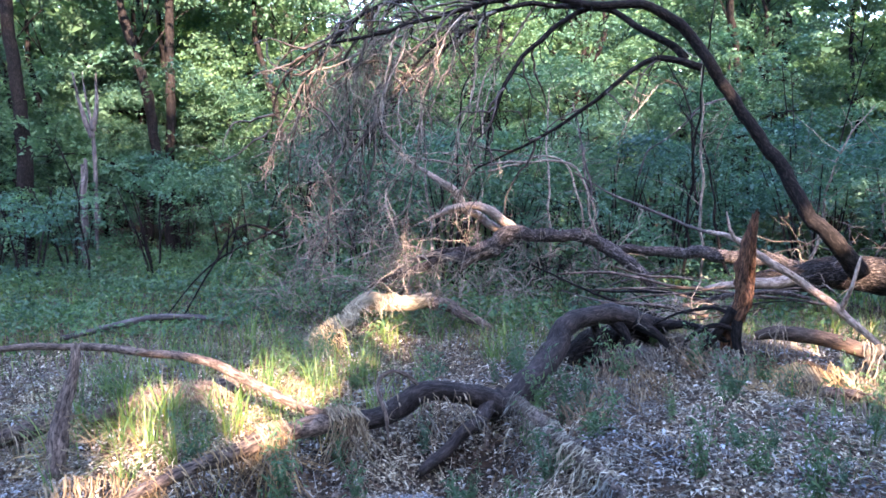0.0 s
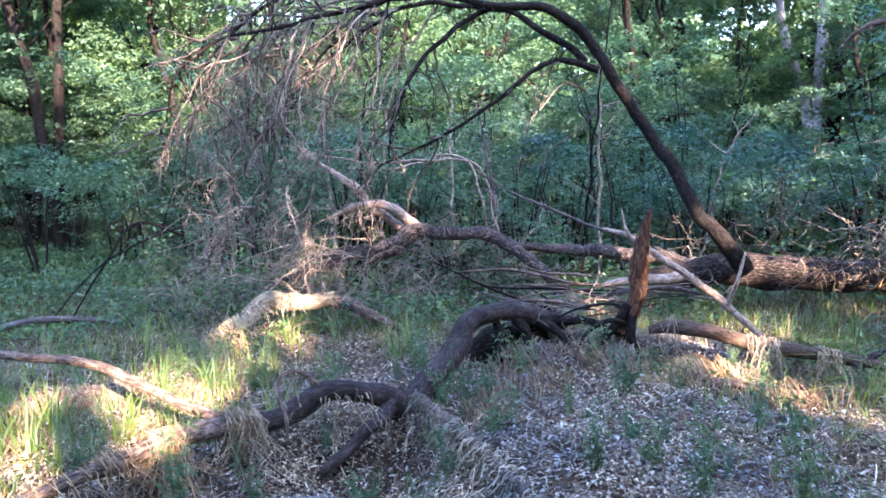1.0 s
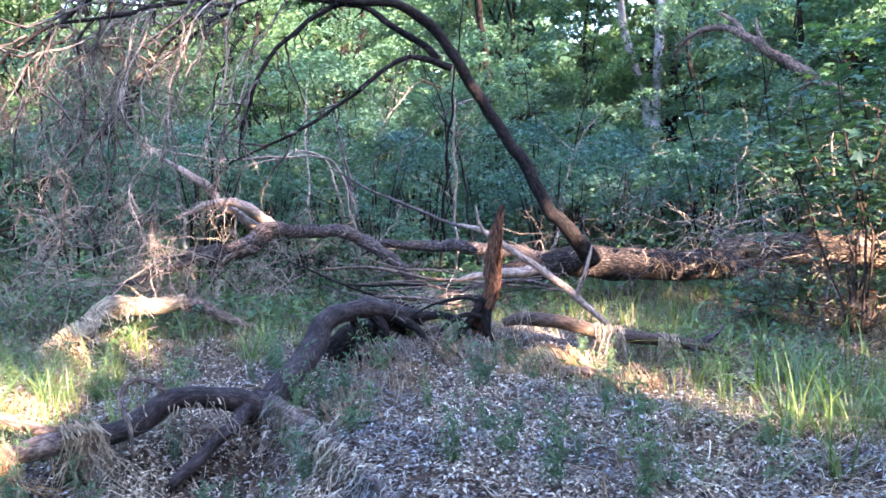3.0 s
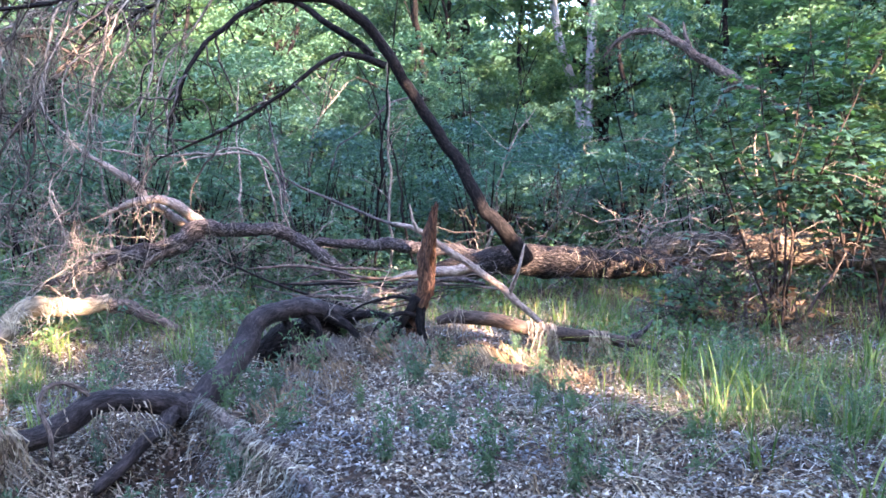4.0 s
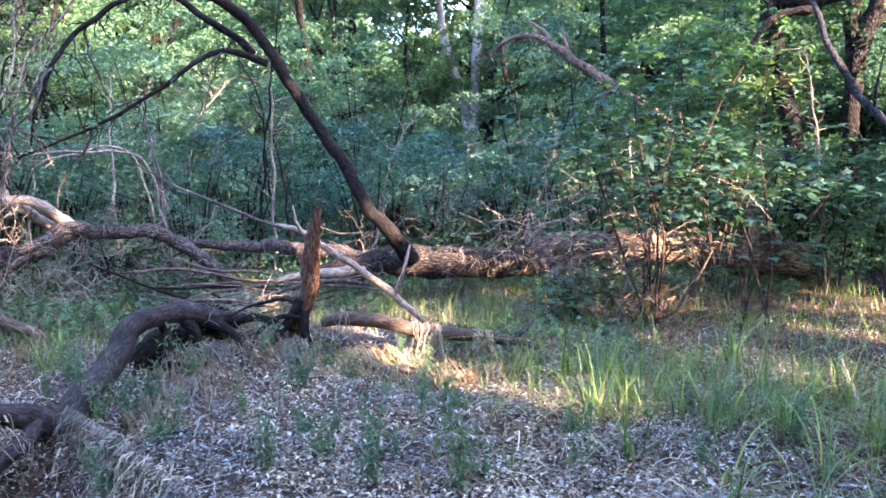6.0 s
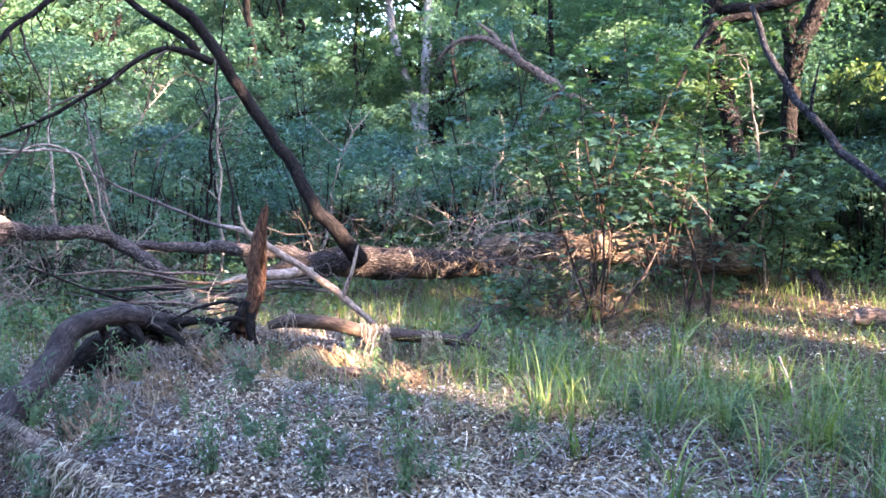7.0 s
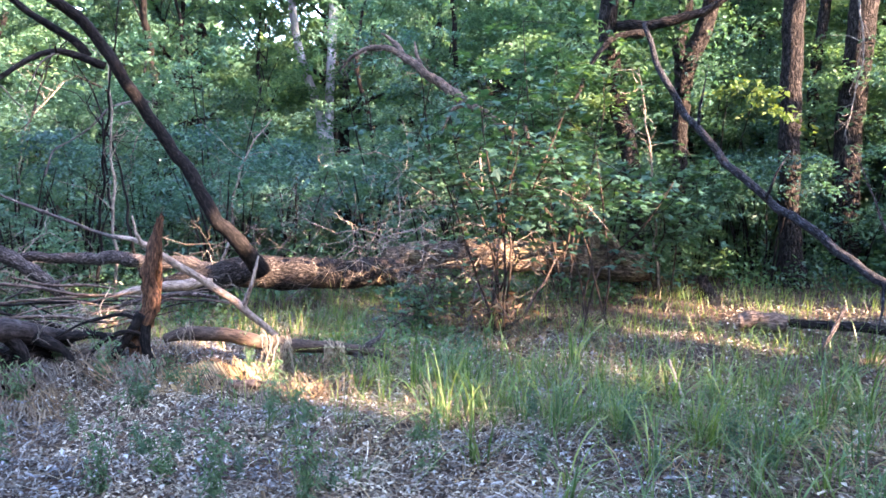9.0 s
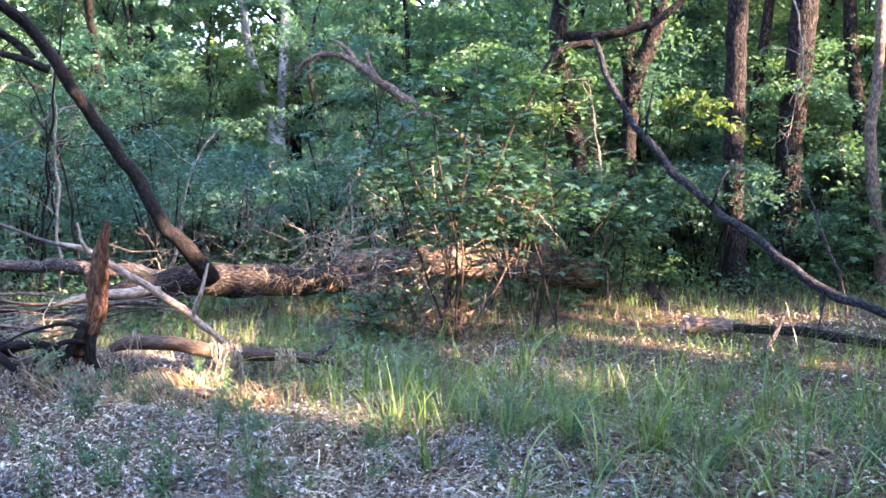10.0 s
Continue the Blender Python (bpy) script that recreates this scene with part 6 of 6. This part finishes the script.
straws("matted_straw", "brown strands of dead sedge combed over the litter", 7000, 73, -36, 56, 1.6, 7.6, 0.04, 0.11, 0.0016, STRAW_DARK, 0.6)
straws("grey_straw", "short grey straws matted into the litter", 26000, 65, -34, 60, 1.6, 7.5, 0.015, 0.055, 0.0014, LITTER)

# ---- sedge tufts, one by one near the camera ----
tufts = []
for k in range(8):
    g = np.random.default_rng(70 + k)
    n = (14, 20, 26, 12, 9, 17, 30, 7)[k]
    long = (0.38, 0.46, 0.5, 0.34, 0.42, 0.55, 0.44, 0.36)[k]
    e = thing("sedge_tuft", ("fresh green sedge tuft with arching blades", "yellow-green sedge tuft rising from litter")[k % 2], "grass tuft")
    mk("foliage", *sedge(np.zeros((n, 3)) + g.normal(0, 0.03, (n, 3)) * [1, 1, 0], g, n, long, (0.55, 0.8, 0.7, 1.0, 0.6, 0.75, 0.9, 0.5)[k], 0.0052, 8, 1.5), GRASS, e, False)
    nd = (8, 16, 10, 6, 18, 9, 12, 7)[k]
    mk("thatch", *sedge(np.zeros((nd, 3)) + g.normal(0, 0.045, (nd, 3)) * [1, 1, 0], g, nd, 0.26, 1.3, 0.0032, 7, 1.6), (STRAW, STRAW_BUNDLE)[k % 2], e, False)
    tufts.append(e)
near_tufts = spread(29, 76, 3.7, 7.2, 60, 80, 0.6, 1.2, 0.26) + spread(38, 50, 4.4, 5.6, 14, 81, 0.85, 1.2, 0.13) + spread(-26, -4, 4.3, 7.0, 44, 82, 0.55, 1.1, 0.2)
near_tufts += spread(50, 74, 3.0, 6.0, 36, 87, 0.7, 1.25, 0.28) + spread(22, 40, 6.2, 8.0, 20, 83, 0.7, 1.1, 0.2) + spread(-6, 24, 5.7, 7.8, 30, 84, 0.5, 0.9, 0.18) + spread(-28, -10, 3.4, 4.8, 12, 85, 0.5, 0.9, 0.2) + spread(26, 38, 3.6, 5.4, 14, 86, 0.35, 0.7, 0.2)
g = np.random.default_rng(88)
for x, y in ((3.19, 4.46), (3.6, 3.87), (4.23, 3.97), (3.39, 3.42), (3.54, 2.63), (4.53, 3.11), (3.82, 2.25), (4.43, 2.26), (3.52, 3.09), (3.72, 4.12), (3.48, 3.84), (3.09, 3.27), (3.99, 3.77), (3.76, 2.71), (4.1, 2.43), (4.06, 2.09), (5.34, 2.67), (5.16, 1.96), (5.78, 1.78), (5.15, 2.29), (-0.88, 5.27), (-0.77, 5.55), (-0.62, 5.69), (-1.79, 4.52), (-1.7, 4.73), (-1.35, 4.49), (-1.47, 5.47), (-1.42, 6.12), (0.39, 5.92), (-1.4, 4.12)):
    near_tufts += [(x + g.normal(0, 0.09), y + g.normal(0, 0.09), g.uniform(0.65, 1.1), g.uniform(0, 6.283)) for _ in range(3)]
copies(tufts, near_tufts, "sedge tufts")

# feathery young weeds on the litter
weeds = []
for k in range(3):
    g = np.random.default_rng(90 + k)
    e = thing("weed", "small blue-green feathery weed on the litter", "weed")
    h = (0.32, 0.4, 0.24)[k]
    b = np.zeros((5, 3)) + g.normal(0, 0.03, (5, 3)) * [1, 1, 0]
    Pw, Rw = twigs(b, g.normal(0, 0.2, (5, 3)) + [0, 0, 1], h, 0.003, g, -0.2, 7, 0.08)
    part("stem", tubes(Pw, Rw), WEED, e)
    q = np.repeat(Pw[:, 1:].reshape(-1, 3), 8, 0) + g.normal(0, 0.018, (5 * 6 * 8, 3))
    mk("foliage", *leaves(q, 0.042, 0.3, 0.2, g, 0.24), WEED, e, False)
    weeds.append(e)
copies(weeds, spread(-6, 34, 3.4, 5.8, 36, 91, 0.5, 1.15, 0.18) + spread(34, 76, 3.3, 5.5, 24, 92, 0.45, 0.95, 0.2) + spread(-24, -6, 3.6, 6.5, 14, 93, 0.7, 1.2, 0.2), "weeds on the litter")


# ---- grass and herbs that cover the ground farther off ----
def field(n, seed, az0, az1, d0, d1, cl=0.5, s=1.7):
    g = np.random.default_rng(seed)
    a, d = g.uniform(az0, az1, 3 * n), np.sqrt(g.uniform(d0 ** 2, d1 ** 2, 3 * n))
    x, y = polar(a, d)
    k = 0.5 + 0.5 * np.sin(x * s + 2 * np.sin(y * 0.8)) * np.sin(y * s * 1.3 + 1.4 * np.sin(x * 1.1))
    m = g.random(3 * n) < (1 - cl) + cl * k
    return x[m][:n], y[m][:n], g


def meadow(name, label, spots, length, mat, width=0.0028):
    Vs, Fs, n0 = [], [], 0
    for x, y, g in spots:
        V, F = sedge(on_ground(x, y, -0.02), g, len(x), length, 0.6, width, 4)
        Vs.append(V), Fs.append(F + n0)
        n0 += len(V)
    tagged(mk(name, np.concatenate(Vs), np.concatenate(Fs), mat, None, False), label, "grass", kind="stuff")


meadow("grass", "fresh green sedge and grass round the glade", [field(5200, 601, 36, 80, 6.8, 14, 1.0, 2.4), field(140, 608, 50, 80, 2.6, 6.4, 1.0, 3.2), field(450, 609, 44, 80, 5.2, 8.0, 1.0, 3.0), field(480, 602, 24, 76, 4.0, 7, 1.0, 2.6), field(5500, 603, -36, 2, 6.6, 13), field(4500, 604, 0, 36, 6.3, 10), field(600, 605, -26, -2, 4.2, 6.6, 1.0, 2.6), field(7000, 606, -40, 80, 10, 20), field(6000, 607, 80, 325, 2.5, 14, 0.9)], 0.26, GRASS, 0.0038)
meadow("dry_grass", "dead straw-coloured grass between the green", [field(1700, 611, 34, 80, 4.0, 12), field(3000, 612, -30, 0, 4.4, 9, 0.8), field(2600, 613, 0, 36, 5.6, 9)], 0.22, STRAW, 0.004)


def herbs(n, seed, az0, az1, d0, d1, high, size, cl=0.5):
    x, y, g = field(n, seed, az0, az1, d0, d1, cl, 1.2)
    lump = 0.6 + 0.4 * np.sin(x * 2.3 + y) * np.sin(y * 2.1 - x * 0.6)
    P = on_ground(x, y) + np.stack([0 * x, 0 * x, high * lump * g.uniform(0.1, 1, len(x)) ** 0.8], 1)
    return leaves(P, size, 1.0, 0.25, g, 0.55)


hs = [herbs(5000, 629, 50, 66, 10.8, 15, 0.9, 0.075, 0.3), herbs(9000, 628, 80, 325, 5, 16, 0.4, 0.08, 0.8), herbs(36000, 621, -38, -4, 7.2, 15, 0.45, 0.056), herbs(7000, 622, -6, 26, 6.8, 9.5, 0.4, 0.06), herbs(12000, 626, -6, 30, 9.0, 12.5, 0.9, 0.07), herbs(6000, 623, 26, 54, 8.6, 11, 0.4, 0.065), herbs(12000, 627, 26, 56, 10.0, 14, 0.9, 0.07), herbs(8000, 624, 54, 80, 11, 18, 0.45, 0.08), herbs(900, 625, 30, 44, 5.9, 7.2, 0.25, 0.05, 0.9)]
V, F, n0 = [], [], 0
for v, f in hs:
    V.append(v), F.append(f + n0)
    n0 += len(v)
tagged(mk("herb_layer", np.concatenate(V), np.concatenate(F), HERB, None, False), "knee-high green herbs under the wood's edge", "herbs", kind="stuff")
